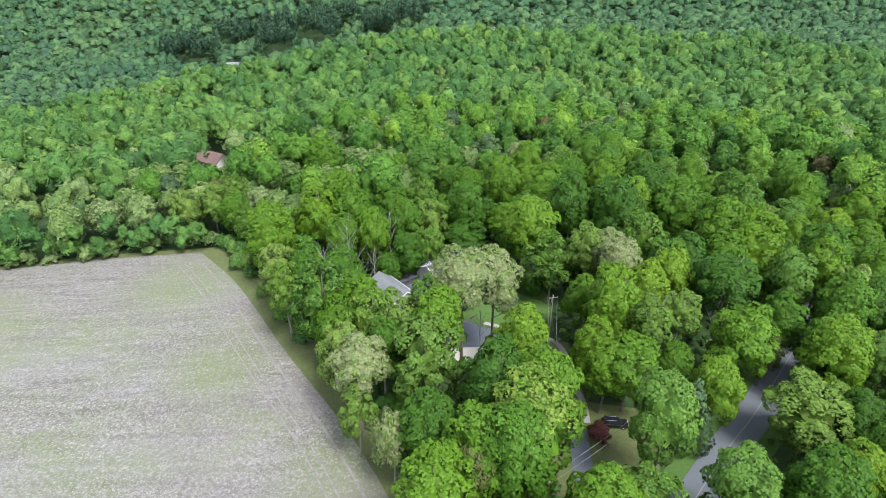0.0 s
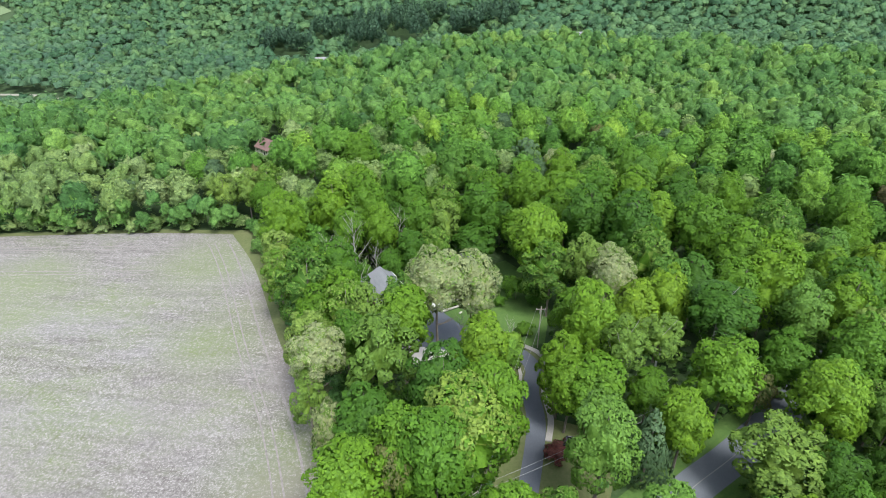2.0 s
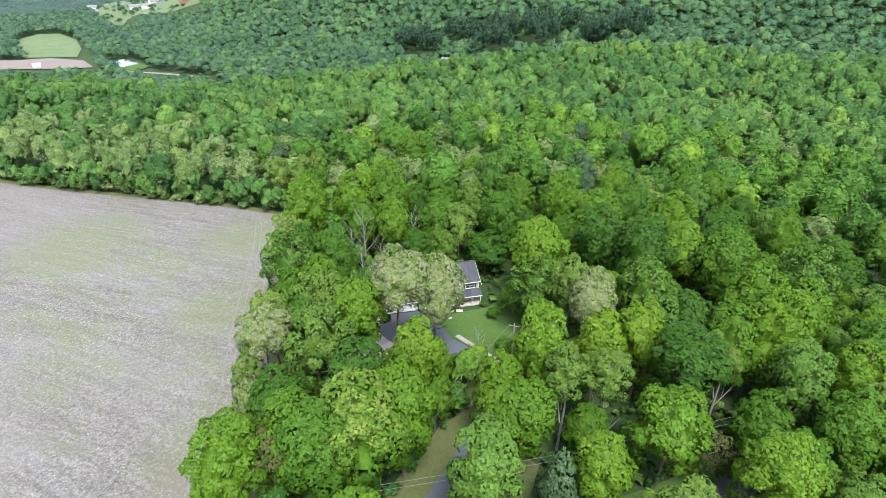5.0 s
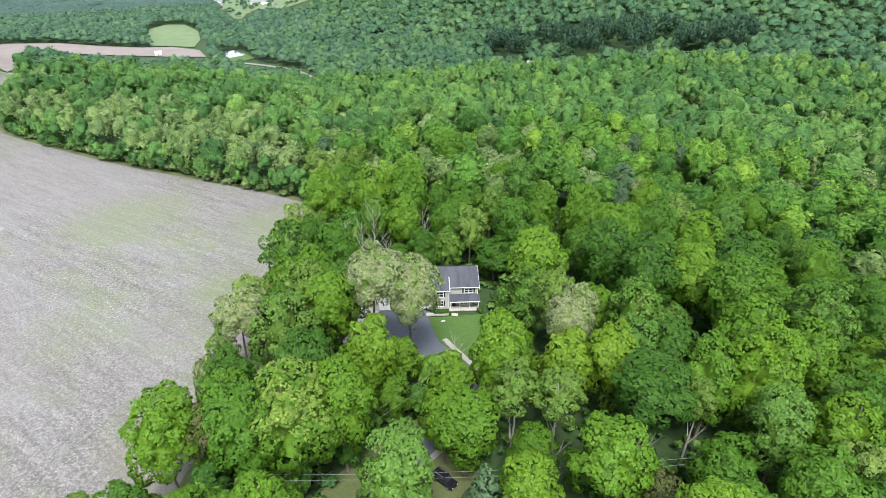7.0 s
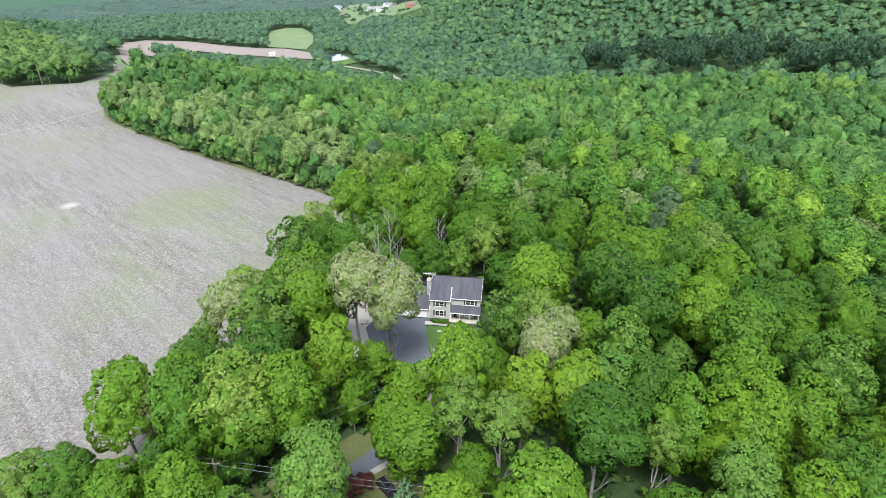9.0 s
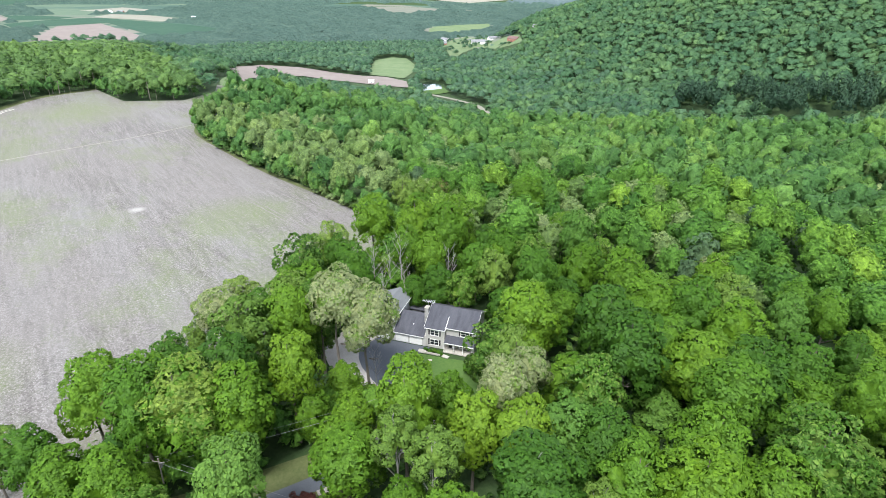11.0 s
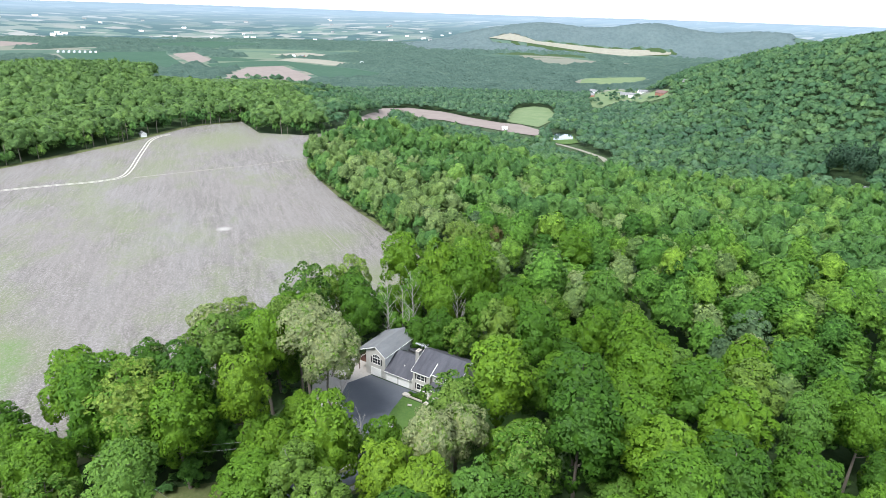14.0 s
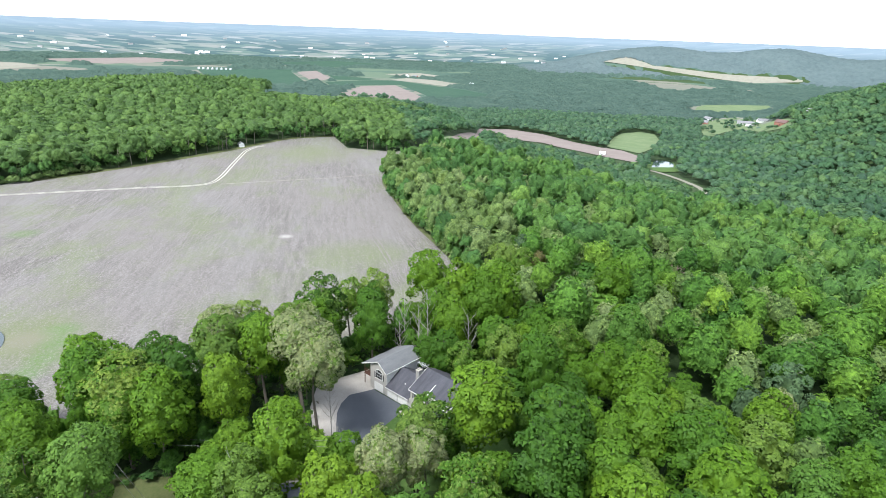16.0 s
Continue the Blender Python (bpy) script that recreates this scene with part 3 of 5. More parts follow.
tagged(draped("gravel_apron", GRAVEL, gravel, 0.1, 4), "pale gravel apron round the forecourt", "gravel", kind="structure")


def siding_material(name, base):
    m, n, l, b = material(name, 0.65)
    dirt = noise_node(n, 0.5, 4, 0.6)
    l.new(ramp(n, dirt, [(0.3, tuple(c * 0.86 for c in base)), (0.7, tuple(min(1, c * 1.07) for c in base))]), b.inputs["Base Color"])
    tc, w = n.new("ShaderNodeTexCoord"), n.new("ShaderNodeTexWave")
    w.bands_direction, w.wave_profile = "Z", "SAW"
    w.inputs["Scale"].default_value = 1.6
    l.new(tc.outputs["Object"], w.inputs["Vector"])
    bump(n, w.outputs["Fac"], b, 0.5, 0.02)
    return m


def shingle_material(name, dark, mid, light):
    m, n, l, b = material(name, 0.92)
    grain, streak = noise_node(n, 7, 4, 0.7), noise_node(n, 0.8, 4, 0.6, (1, 0.25, 0.25))
    col = mix(n, 0.5, ramp(n, grain, [(0.3, dark), (0.5, mid), (0.7, light)]), ramp(n, streak, [(0.35, dark), (0.65, light)]))
    l.new(col, b.inputs["Base Color"])
    tc, w = n.new("ShaderNodeTexCoord"), n.new("ShaderNodeTexWave")
    w.bands_direction, w.wave_profile = "Z", "SAW"
    w.inputs["Scale"].default_value = 2.4
    l.new(tc.outputs["Object"], w.inputs["Vector"])
    bump(n, w.outputs["Fac"], b, 0.5, 0.03)
    return m


chimney_stone = two_scale("chimney_stone", (0.2, 0.19, 0.18), (0.32, 0.31, 0.29), (0.48, 0.47, 0.44), 2.2, 0.8, 0.9, 0.9, 0.06)
siding = siding_material("beige_siding", (0.43, 0.415, 0.38))
siding_white = siding_material("white_siding", (0.7, 0.7, 0.69))
siding_pale = siding_material("pale_siding", (0.5, 0.49, 0.46))
shingle = shingle_material("dark_grey_shingle", (0.045, 0.045, 0.055), (0.065, 0.066, 0.078), (0.095, 0.096, 0.108))
shingle_light = shingle_material("light_grey_shingle", (0.12, 0.125, 0.13), (0.155, 0.16, 0.165), (0.2, 0.205, 0.21))
white_trim = two_scale("white_trim", (0.62, 0.61, 0.58), (0.74, 0.73, 0.7), (0.8, 0.79, 0.77), 2, 0.4, 0.5, 0.05, 0.01)
shutter_black = two_scale("black_shutter", (0.012, 0.012, 0.015), (0.018, 0.018, 0.022), (0.03, 0.03, 0.035), 5, 0.6, 0.5, 0.2, 0.01)
deck_wood = two_scale("stained_deck_wood", (0.07, 0.035, 0.025), (0.11, 0.055, 0.04), (0.16, 0.085, 0.06), 3, 0.4, 0.8, 0.3, 0.02)
metal_grey = two_scale("dull_metal", (0.3, 0.3, 0.31), (0.42, 0.42, 0.43), (0.52, 0.52, 0.53), 5, 0.5, 0.4, 0.1, 0.01, metal=0.8)
antenna_pale = two_scale("pale_aluminium", (0.5, 0.5, 0.5), (0.62, 0.62, 0.62), (0.7, 0.7, 0.7), 5, 0.5, 0.5, 0.1, 0.01)
glass_m, _gn, _gl, _gb = material("window_glass", 0.06)
_gb.inputs["Base Color"].default_value = (0.02, 0.024, 0.03, 1)
_gb.inputs["Specular IOR Level"].default_value = 0.6


def window(house, x0, x1, z0, z1, y, lights=2, shutters=True):
    """A window in the front wall whose face lies at y: white frame, dark panes, glazing bars and shutters."""
    w = part("window", box(x0 - 0.1, x1 + 0.1, y - 0.07, y - 0.004, z0 - 0.1, z1 + 0.1, 0.01), white_trim, house, "white-framed window with dark shutters")
    wide = (x1 - x0) / lights
    for i in range(lights):
        a = x0 + i * wide
        for lo, hi in ((z0, (z0 + z1) / 2), ((z0 + z1) / 2, z1)):
            part("pane", box(a + 0.05, a + wide - 0.05, y - 0.085, y - 0.06, lo + 0.04, hi - 0.04), glass_m, w, "dark window pane")
    part("sill", box(x0 - 0.15, x1 + 0.15, y - 0.14, y - 0.07, z0 - 0.17, z0 - 0.1, 0.01), white_trim, w)
    if shutters:
        for a in (x0 - 0.5, x1 + 0.14):
            part("shutter", box(a, a + 0.36, y - 0.06, y - 0.004, z0 - 0.08, z1 + 0.08, 0.01), shutter_black, w, "black louvred shutter")


def garage_door(house, x0, x1, y):
    door = part("garage_door", box(x0 - 0.12, x1 + 0.12, y - 0.05, y - 0.004, 0.02, 2.32, 0.01), white_trim, house, "white panelled garage door")
    for r in range(4):
        z = 0.08 + r * 0.54
        for c in range(4):
            a = x0 + (x1 - x0) * c / 4
            part("panel", box(a + 0.06, a + (x1 - x0) / 4 - 0.06, y - 0.075, y - 0.045, z + 0.05, z + 0.47, 0.012), white_trim, door)


def slab_roof(house, name, profile, axis, start, length, thick, mat, label=""):
    """A gabled roof slab: profile points (across, z) from eave to ridge to eave, drawn along the axis."""
    under = [(a, z - thick) for a, z in reversed(profile)]
    pts = profile + under
    if axis == "x":
        return part(name, prism([(start, a, z) for a, z in pts], (1, 0, 0), length), mat, house, label)
    return part(name, prism([(a, start, z) for a, z in pts], (0, 1, 0), length), mat, house, label)


def build_house():
    house = tagged(new("house"), "two-storey beige house with grey shingle roofs, porch and attached garages", "house")
    house.matrix_world = HOUSE
    # main block
    part("wall", prism([(0.25, 0.35, 0), (0.25, 0.35, 5.4), (0.25, 6.2, 8.35), (0.25, 10.9, 5.95), (0.25, 10.9, 0)], (1, 0, 0), 4.75), siding, house)
    part("wall", prism([(5.003, 1.2, 0), (5.003, 1.2, 5.8), (5.003, 6.2, 8.34), (5.003, 10.9, 5.94), (5.003, 10.9, 0)], (1, 0, 0), 7.15), siding, house)
    slab_roof(house, "roof", [(0, 5.45), (6.2, 8.6), (11.3, 6.0)], "x", -0.05, 5.1, 0.2, shingle, "dark grey shingle roof of the projecting bay")
    slab_roof(house, "roof", [(0.8, 5.84), (6.2, 8.585), (11.3, 5.985)], "x", 5.053, 7.4, 0.2, shingle, "dark grey shingle main roof")
    part("rake_board", prism([(5.06, -0.03, 5.48), (5.06, 3.6, 7.32), (5.06, 3.6, 7.22), (5.06, -0.03, 5.2)], (1, 0, 0), 0.14), white_trim, house, "white rake board")
    for x in (-0.1, 12.45):
        part("rake_board", prism([(x, -0.02, 5.5), (x, 6.2, 8.65), (x, 11.3, 6.05), (x, 11.3, 5.83), (x, 6.2, 8.4), (x, -0.02, 5.25)], (1, 0, 0), 0.05), white_trim, house, "white rake board")
    for x0, x1, y, z in ((-0.05, 5.05, -0.12, 5.42), (5.2, 12.45, 0.68, 5.8)):
        part("gutter", box(x0, x1, y, y + 0.12, z - 0.17, z - 0.02, 0.02), white_trim, house, "white gutter")
    part("downspout", box(4.86, 4.96, 0.22, 0.32, 0.1, 5.25, 0.01), white_trim, house)
    part("downspout", box(12.02, 12.12, 1.06, 1.16, 0.1, 5.6, 0.01), white_trim, house)
    window(house, 1.45, 3.55, 3.55, 4.85, 0.35)
    window(house, 1.45, 3.55, 0.85, 2.3, 0.35)
    window(house, 8.8, 10.9, 4.05, 5.3, 1.2)
    # porch
    part("porch_roof", prism([(5.2, -0.95, 2.78), (5.2, 1.2, 3.72), (5.2, 1.2, 3.56), (5.2, -0.95, 2.62)], (1, 0, 0), 7.3), shingle, house, "dark grey shingle porch roof")
    part("fascia", box(5.2, 12.5, -1.02, -0.954, 2.56, 2.8, 0.01), white_trim, house)
    part("porch_floor", box(5.0, 12.3, -0.95, 1.19, 0, 0.28, 0.02), stone, house)
    for x in (5.3, 7.6, 9.9, 12.15):
        part("porch_post", box(x - 0.07, x + 0.07, -0.85, -0.71, 0.28, 2.62, 0.01), white_trim, house, "white porch post")
    window(house, 8.6, 10.8, 0.8, 2.25, 1.2)
    door = part("front_door", box(5.75, 6.85, 1.12, 1.196, 0.28, 2.4, 0.01), white_trim, house, "white-framed dark front door")
    part("door_leaf", box(5.85, 6.75, 1.09, 1.12, 0.3, 2.32, 0.01), shutter_black, door, "dark door leaf")
    part("door_handle", box(6.58, 6.66, 1.05, 1.09, 1.2, 1.28, 0.01), metal_grey, door)
    # one-storey garage between
    part("wall", prism([(-7.79, 0.3, 0), (-7.79, 0.3, 2.75), (-7.79, 5.4, 5.75), (-7.79, 9.6, 3.3), (-7.79, 9.6, 0)], (1, 0, 0), 8.03), siding_pale, house)
    slab_roof(house, "roof", [(-0.15, 2.68), (5.4, 5.98), (9.9, 3.3)], "x", -7.78, 7.72, 0.18, shingle, "dark grey shingle garage roof")
    part("gutter", box(-7.78, -0.06, -0.27, -0.154, 2.5, 2.66, 0.02), white_trim, house, "white gutter")
    garage_door(house, -7.3, -4.4, 0.3)
    garage_door(house, -3.7, -0.8, 0.3)
    vent = part("roof_vent", box(-3.6, -3.4, 2.3, 2.5, 3.9, 4.45, 0.03), white_trim, house, "short white vent pipe")
    # gabled garage wing with a covered deck along its side
    part("wall", prism([(-13.6, 0.3, 0), (-13.6, 0.3, 6.75), (-10.5, 0.3, 8.1), (-7.8, 0.3, 6.15), (-7.8, 0.3, 0)], (0, 1, 0), 11.2), siding, house)
    slab_roof(house, "roof", [(-16.3, 5.75), (-10.5, 8.35), (-7.5, 6.15)], "y", -0.15, 12.1, 0.2, shingle_light, "light grey shingle roof of the garage wing")
    part("rake_board", prism([(-16.3, -0.2, 5.8), (-10.5, -0.2, 8.4), (-7.45, -0.2, 6.17), (-7.45, -0.2, 5.93), (-10.5, -0.2, 8.13), (-16.3, -0.2, 5.53)], (0, 1, 0), 0.05), white_trim, house, "white rake board")
    part("gutter", box(-7.48, -7.36, -0.15, 11.9, 5.98, 6.14, 0.02), white_trim, house, "white gutter")
    part("side_cladding", box(-7.797, -7.785, 0.3, 11.5, 2.4, 6.05), siding_white, house, "white clapboard on the side of the garage wing")
    garage_door(house, -12.0, -9.1, 0.3)
    window(house, -11.6, -9.3, 3.5, 5.0, 0.3, 3)
    arch = [( -11.7 + 2.5 * (0.5 - 0.5 * math.cos(math.pi * k / 12)), 0.22, 5.12 + 0.95 * math.sin(math.pi * k / 12)) for k in range(13)]
    a = part("arched_window", prism(arch, (0, 1, 0), 0.07), white_trim, house, "white-framed half-round window")
    inner = [(-11.55 + 2.2 * (0.5 - 0.5 * math.cos(math.pi * k / 12)), 0.205, 5.18 + 0.8 * math.sin(math.pi * k / 12)) for k in range(13)]
    part("pane", prism(inner, (0, 1, 0), 0.02), glass_m, a, "dark half-round pane")
    for k in (3, 6, 9):
        part("glazing_bar", box(-10.45 - 1.1 * math.cos(math.pi * k / 12) * 0.6 - 0.025, -10.45 - 1.1 * math.cos(math.pi * k / 12) * 0.6 + 0.025, 0.185, 0.205, 5.18, 5.18 + 0.75 * math.sin(math.pi * k / 12)), white_trim, a)
    deck = part("deck", box(-16.1, -13.61, 0.4, 11.0, 2.75, 2.93, 0.01), deck_wood, house, "brown stained timber deck under the roof")
    for y in (0.5, 3.9, 7.3, 10.8):
        part("deck_post", box(-16.05, -15.89, y, y + 0.16, 0, 5.6, 0.01), deck_wood, deck)
    for z in (3.25, 3.55, 3.9):
        part("deck_rail", box(-16.04, -15.94, 0.66, 10.8, z, z + 0.08), deck_wood, deck)
        part("deck_rail", box(-15.89, -13.61, 0.53, 0.61, z, z + 0.08), deck_wood, deck)
    # low rear room
    part("wall", box(-7.0, 0.0, 9.62, 13.6, 0, 3.1), siding, house)
    part("roof", prism([(-7.2, 9.7, 4.0), (-7.2, 14.0, 3.1), (-7.2, 14.0, 2.95), (-7.2, 9.7, 3.8)], (1, 0, 0), 7.4), shingle, house, "dark grey shingle roof of the rear room")
    chimney = part("chimney", box(-1.05, -0.12, 3.3, 4.6, 2.0, 8.7, 0.03), chimney_stone, house, "pale stone chimney")
    part("chimney_cap", box(-1.12, -0.05, 3.22, 4.68, 8.7, 8.84, 0.03), stone, chimney)
    for y in (3.65, 4.25):
        part("flue", box(-0.75, -0.43, y - 0.16, y + 0.16, 8.84, 9.1, 0.03), stone, chimney)
    mast = part("antenna", box(-0.75, -0.68, 5.2, 5.27, 5.0, 9.7), metal_grey, house, "rooftop television antenna")
    part("boom", box(-2.2, 0.9, 5.2, 5.27, 9.55, 9.63), antenna_pale, mast, "pale antenna boom")
    for k in range(8):
        x = -2.15 + k * 0.41
        part("element", box(x, x + 0.05, 4.75 - 0.07 * k, 5.7 + 0.07 * k, 9.63, 9.68), antenna_pale, mast)
    return house


build_house()


# raised bed and front walk
tagged(part("garden_wall", box(-0.1, 0.1, -2.2, 2.2, 0, 0.5, 0.04), stone, None, "low pale stone wall edging the flower bed"), category="garden wall").matrix_world = Matrix.Translation((*house_xy(2.6, 2.6), 0.0)) @ Matrix.Rotation(radians(38.6 + 90), 4, "Z")
tagged(part("front_step", box(-0.9, 0.9, -0.6, 0.6, 0, 0.3, 0.03), stone, None, "pale stone step at the front walk"), category="step").matrix_world = Matrix.Translation((*house_xy(0.2, 2.2), 0.0)) @ Matrix.Rotation(radians(38.6), 4, "Z")
tagged(part("stone_slab", box(-0.8, 0.8, -0.5, 0.5, 0, 0.22, 0.03), stone, None, "pale flat stone slab in the lawn"), category="stone").matrix_world = Matrix.Translation((*house_xy(6.2, 2.6), 0.06)) @ Matrix.Rotation(radians(25), 4, "Z")
tagged(part("stone_slab", box(-0.5, 0.5, -0.25, 0.25, 0, 0.25, 0.05), stone, None, "small pale rock lying on the lawn"), category="stone").matrix_world = Matrix.Translation((*house_xy(3.2, 5.2), 0.06)) @ Matrix.Rotation(radians(60), 4, "Z")


# ---- poles and wires ----
def tube_into(bm, p0, p1, r0, r1, k=8):
    d = (Vector(p1) - Vector(p0))
    q = d.to_track_quat("Z", "Y").to_matrix().to_4x4()
    r = bmesh.ops.create_cone(bm, cap_ends=True, segments=k, radius1=r0, radius2=r1, depth=d.length)
    bmesh.ops.transform(bm, matrix=Matrix.Translation((Vector(p0) + Vector(p1)) / 2) @ q, verts=r["verts"])


def tube(p0, p1, r0, r1, k=8):
    bm = bmesh.new()
    tube_into(bm, p0, p1, r0, r1, k)
    return bm


pole_wood = two_scale("weathered_pole", (0.2, 0.17, 0.14), (0.3, 0.27, 0.23), (0.4, 0.37, 0.32), 4, 0.5, 0.95, 0.4, 0.02)


def utility_pole(x, y, h, turn):
    z = float(land(x, y))
    p = tagged(new("utility_pole"), "weathered wooden utility pole with crossarm and transformer", "pole", "poles along the driveway and road")
    p.matrix_world = Matrix.Translation((x, y, z)) @ Matrix.Rotation(turn, 4, "Z")
    part("shaft", tube((0, 0, -0.5), (0, 0, h), 0.16, 0.11), pole_wood, p)
    part("crossarm", box(-1.1, 1.1, -0.19, -0.09, h - 0.7, h - 0.56, 0.01), pole_wood, p)
    part("transformer", tube((0, 0.35, h - 2.2), (0, 0.35, h - 1.3), 0.22, 0.22, 12), metal_grey, p, "grey can transformer")
    for k in (-0.95, 0, 0.95):
        part("insulator", tube((k, -0.14, h - 0.56), (k, -0.14, h - 0.36), 0.05, 0.03), stone, p)


POLES = [(24.5, 113.9, 11.2), (16.0, 64.0, 10.5), (70.0, 107.0, 10.5), (-12.0, 34.0, 10.5)]
for k, (x, y, h) in enumerate(POLES):
    utility_pole(x, y, h, radians(10 + 35 * (k > 0)))
wire_grey = two_scale("wire", (0.16, 0.16, 0.16), (0.22, 0.22, 0.22), (0.28, 0.28, 0.28), 2, 0.3, 0.6, 0.1, 0.01)


def wire(a, b, sag, off):
    """A sagging cable between two pole tops."""
    bm = bmesh.new()
    pts = []
    for k in range(13):
        t = k / 12
        pts.append(Vector((a[0] + (b[0] - a[0]) * t + off, a[1] + (b[1] - a[1]) * t, a[2] + (b[2] - a[2]) * t - 0.45 - sag * 4 * t * (1 - t))))
    for p, q in zip(pts, pts[1:]):
        tube_into(bm, p, q, 0.025, 0.025, 4)
    tagged(part("power_line", bm, wire_grey), "thin grey overhead cable between the poles", "cable", "overhead cables")


for a, b in ((0, 1), (1, 2), (1, 3)):
    for off in (-0.9, 0.9):
        wire(POLES[a], POLES[b], 1.1, off)


# ---- car ----
def build_car():
    car = tagged(new("car"), "black sport utility car parked on the grass", "car")
    car.matrix_world = Matrix.Translation((32.6, 85.4, float(land(32.6, 85.4)) + 0.1)) @ Matrix.Rotation(radians(-6), 4, "Z")
    paint, _, _, pb = material("black_car_paint", 0.25)
    pb.inputs["Base Color"].default_value = (0.012, 0.012, 0.015, 1)
    pb.inputs["Specular IOR Level"].default_value = 0.6
    rubber = two_scale("tyre_rubber", (0.015, 0.015, 0.015), (0.022, 0.022, 0.022), (0.03, 0.03, 0.03), 5, 0.5, 0.9, 0.2, 0.01)
    side = [(-2.4, 0.38), (-2.45, 0.8), (-2.3, 1.05), (2.2, 1.0), (2.42, 0.8), (2.42, 0.38)]
    bm = prism([(x, -0.93, z) for x, z in side], (0, 1, 0), 1.86)
    bmesh.ops.bevel(bm, geom=bm.edges[:], offset=0.07, segments=2, affect="EDGES", profile=0.5)
    body = part("body", bm, paint, car, "glossy black car body")
    cabin = [(-2.25, 1.0), (-2.0, 1.68), (-1.7, 1.78), (0.35, 1.76), (1.15, 1.02)]
    bm = prism([(x, -0.82, z) for x, z in cabin], (0, 1, 0), 1.64)
    bmesh.ops.bevel(bm, geom=bm.edges[:], offset=0.06, segments=2, affect="EDGES", profile=0.5)
    part("cabin", bm, paint, car)
    for y in (-0.835, 0.8):
        for x0, x1 in ((-1.75, -0.75), (-0.65, 0.4)):
            part("side_window", box(x0, x1, y, y + 0.035, 1.12, 1.62, 0.01), glass_m, car, "dark side window")
    part("windscreen", prism([(0.5, -0.7, 1.67), (1.13, -0.7, 1.1), (1.16, -0.7, 1.12), (0.53, -0.7, 1.69)], (0, 1, 0), 1.4), glass_m, car)
    for y in (-0.62, 0.56):
        part("roof_rail", box(-1.7, 0.2, y, y + 0.05, 1.79, 1.84, 0.01), metal_grey, car, "silver roof rail")
    for x in (-1.5, 1.5):
        for y in (-0.86, 0.86):
            w = part("wheel", tube((x, y - 0.11, 0.36), (x, y + 0.11, 0.36), 0.36, 0.36, 18), rubber, car)
            part("rim", tube((x, y - 0.12, 0.36), (x, y + 0.12, 0.36), 0.22, 0.22, 14), metal_grey, w)
    for y in (-0.7, 0.5):
        part("headlight", box(2.38, 2.46, y, y + 0.25, 0.72, 0.86, 0.02), white_trim, car)
        part("tail_light", box(-2.5, -2.42, y, y + 0.2, 0.8, 1.0, 0.02), two_scale("red_lens", (0.2, 0.01, 0.01), (0.25, 0.012, 0.012), (0.3, 0.015, 0.015)), car)


build_car()


# ---- farther buildings ----
barn_white = siding_material("barn_white", (0.78, 0.78, 0.76))
brick_red = siding_material("brick_red", (0.3, 0.14, 0.1))
roof_grey = shingle_material("far_roof_grey", (0.16, 0.16, 0.165), (0.21, 0.21, 0.215), (0.27, 0.27, 0.275))
roof_brown = shingle_material("far_roof_brown", (0.12, 0.075, 0.07), (0.16, 0.1, 0.09), (0.2, 0.13, 0.115))
roof_white = two_scale("white_metal_roof", (0.72, 0.74, 0.76), (0.8, 0.81, 0.83), (0.85, 0.86, 0.88), 0.5, 0.1, 0.4, 0.1, 0.02)


def cottage(name, x, y, turn, length, depth, eave, ridge, wall_mat, roof_mat, label, category="house"):
    """A gabled building with door and windows, set on the land."""
    h = tagged(new(name), label, category)
    h.matrix_world = Matrix.Translation((x, y, float(land(x, y)))) @ Matrix.Rotation(radians(turn), 4, "Z")
    a, b = length / 2, depth / 2
    part("wall", prism([(-a, -b, -0.6), (-a, -b, eave), (-a, 0, ridge - 0.25), (-a, b, eave), (-a, b, -0.6)], (1, 0, 0), length), wall_mat, h)
    slab_roof(h, "roof", [(-b - 0.4, eave - 0.15), (0, ridge), (b + 0.4, eave - 0.15)], "x", -a - 0.3, length + 0.6, 0.18, roof_mat)
    part("door", box(-0.5, 0.5, -b - 0.06, -b - 0.004, 0, 2.1, 0.02), shutter_black, h)
    n = max(2, int(length / 3.2))
    for side in (-1, 1):
        for k in range(n):
            x0 = -a + (k + 0.5) * length / n
            if side < 0 and abs(x0) < 1.2:
                continue
            ys = (-b - 0.06, -b - 0.004) if side < 0 else (b + 0.004, b + 0.06)
            w = part("window", box(x0 - 0.5, x0 + 0.5, *ys, eave - 1.6, eave - 0.5, 0.01), white_trim, h)
            ys2 = (-b - 0.075, -b - 0.05) if side < 0 else (b + 0.05, b + 0.075)
            part("pane", box(x0 - 0.42, x0 + 0.42, *ys2, eave - 1.52, eave - 0.58), glass_m, w)
    return h


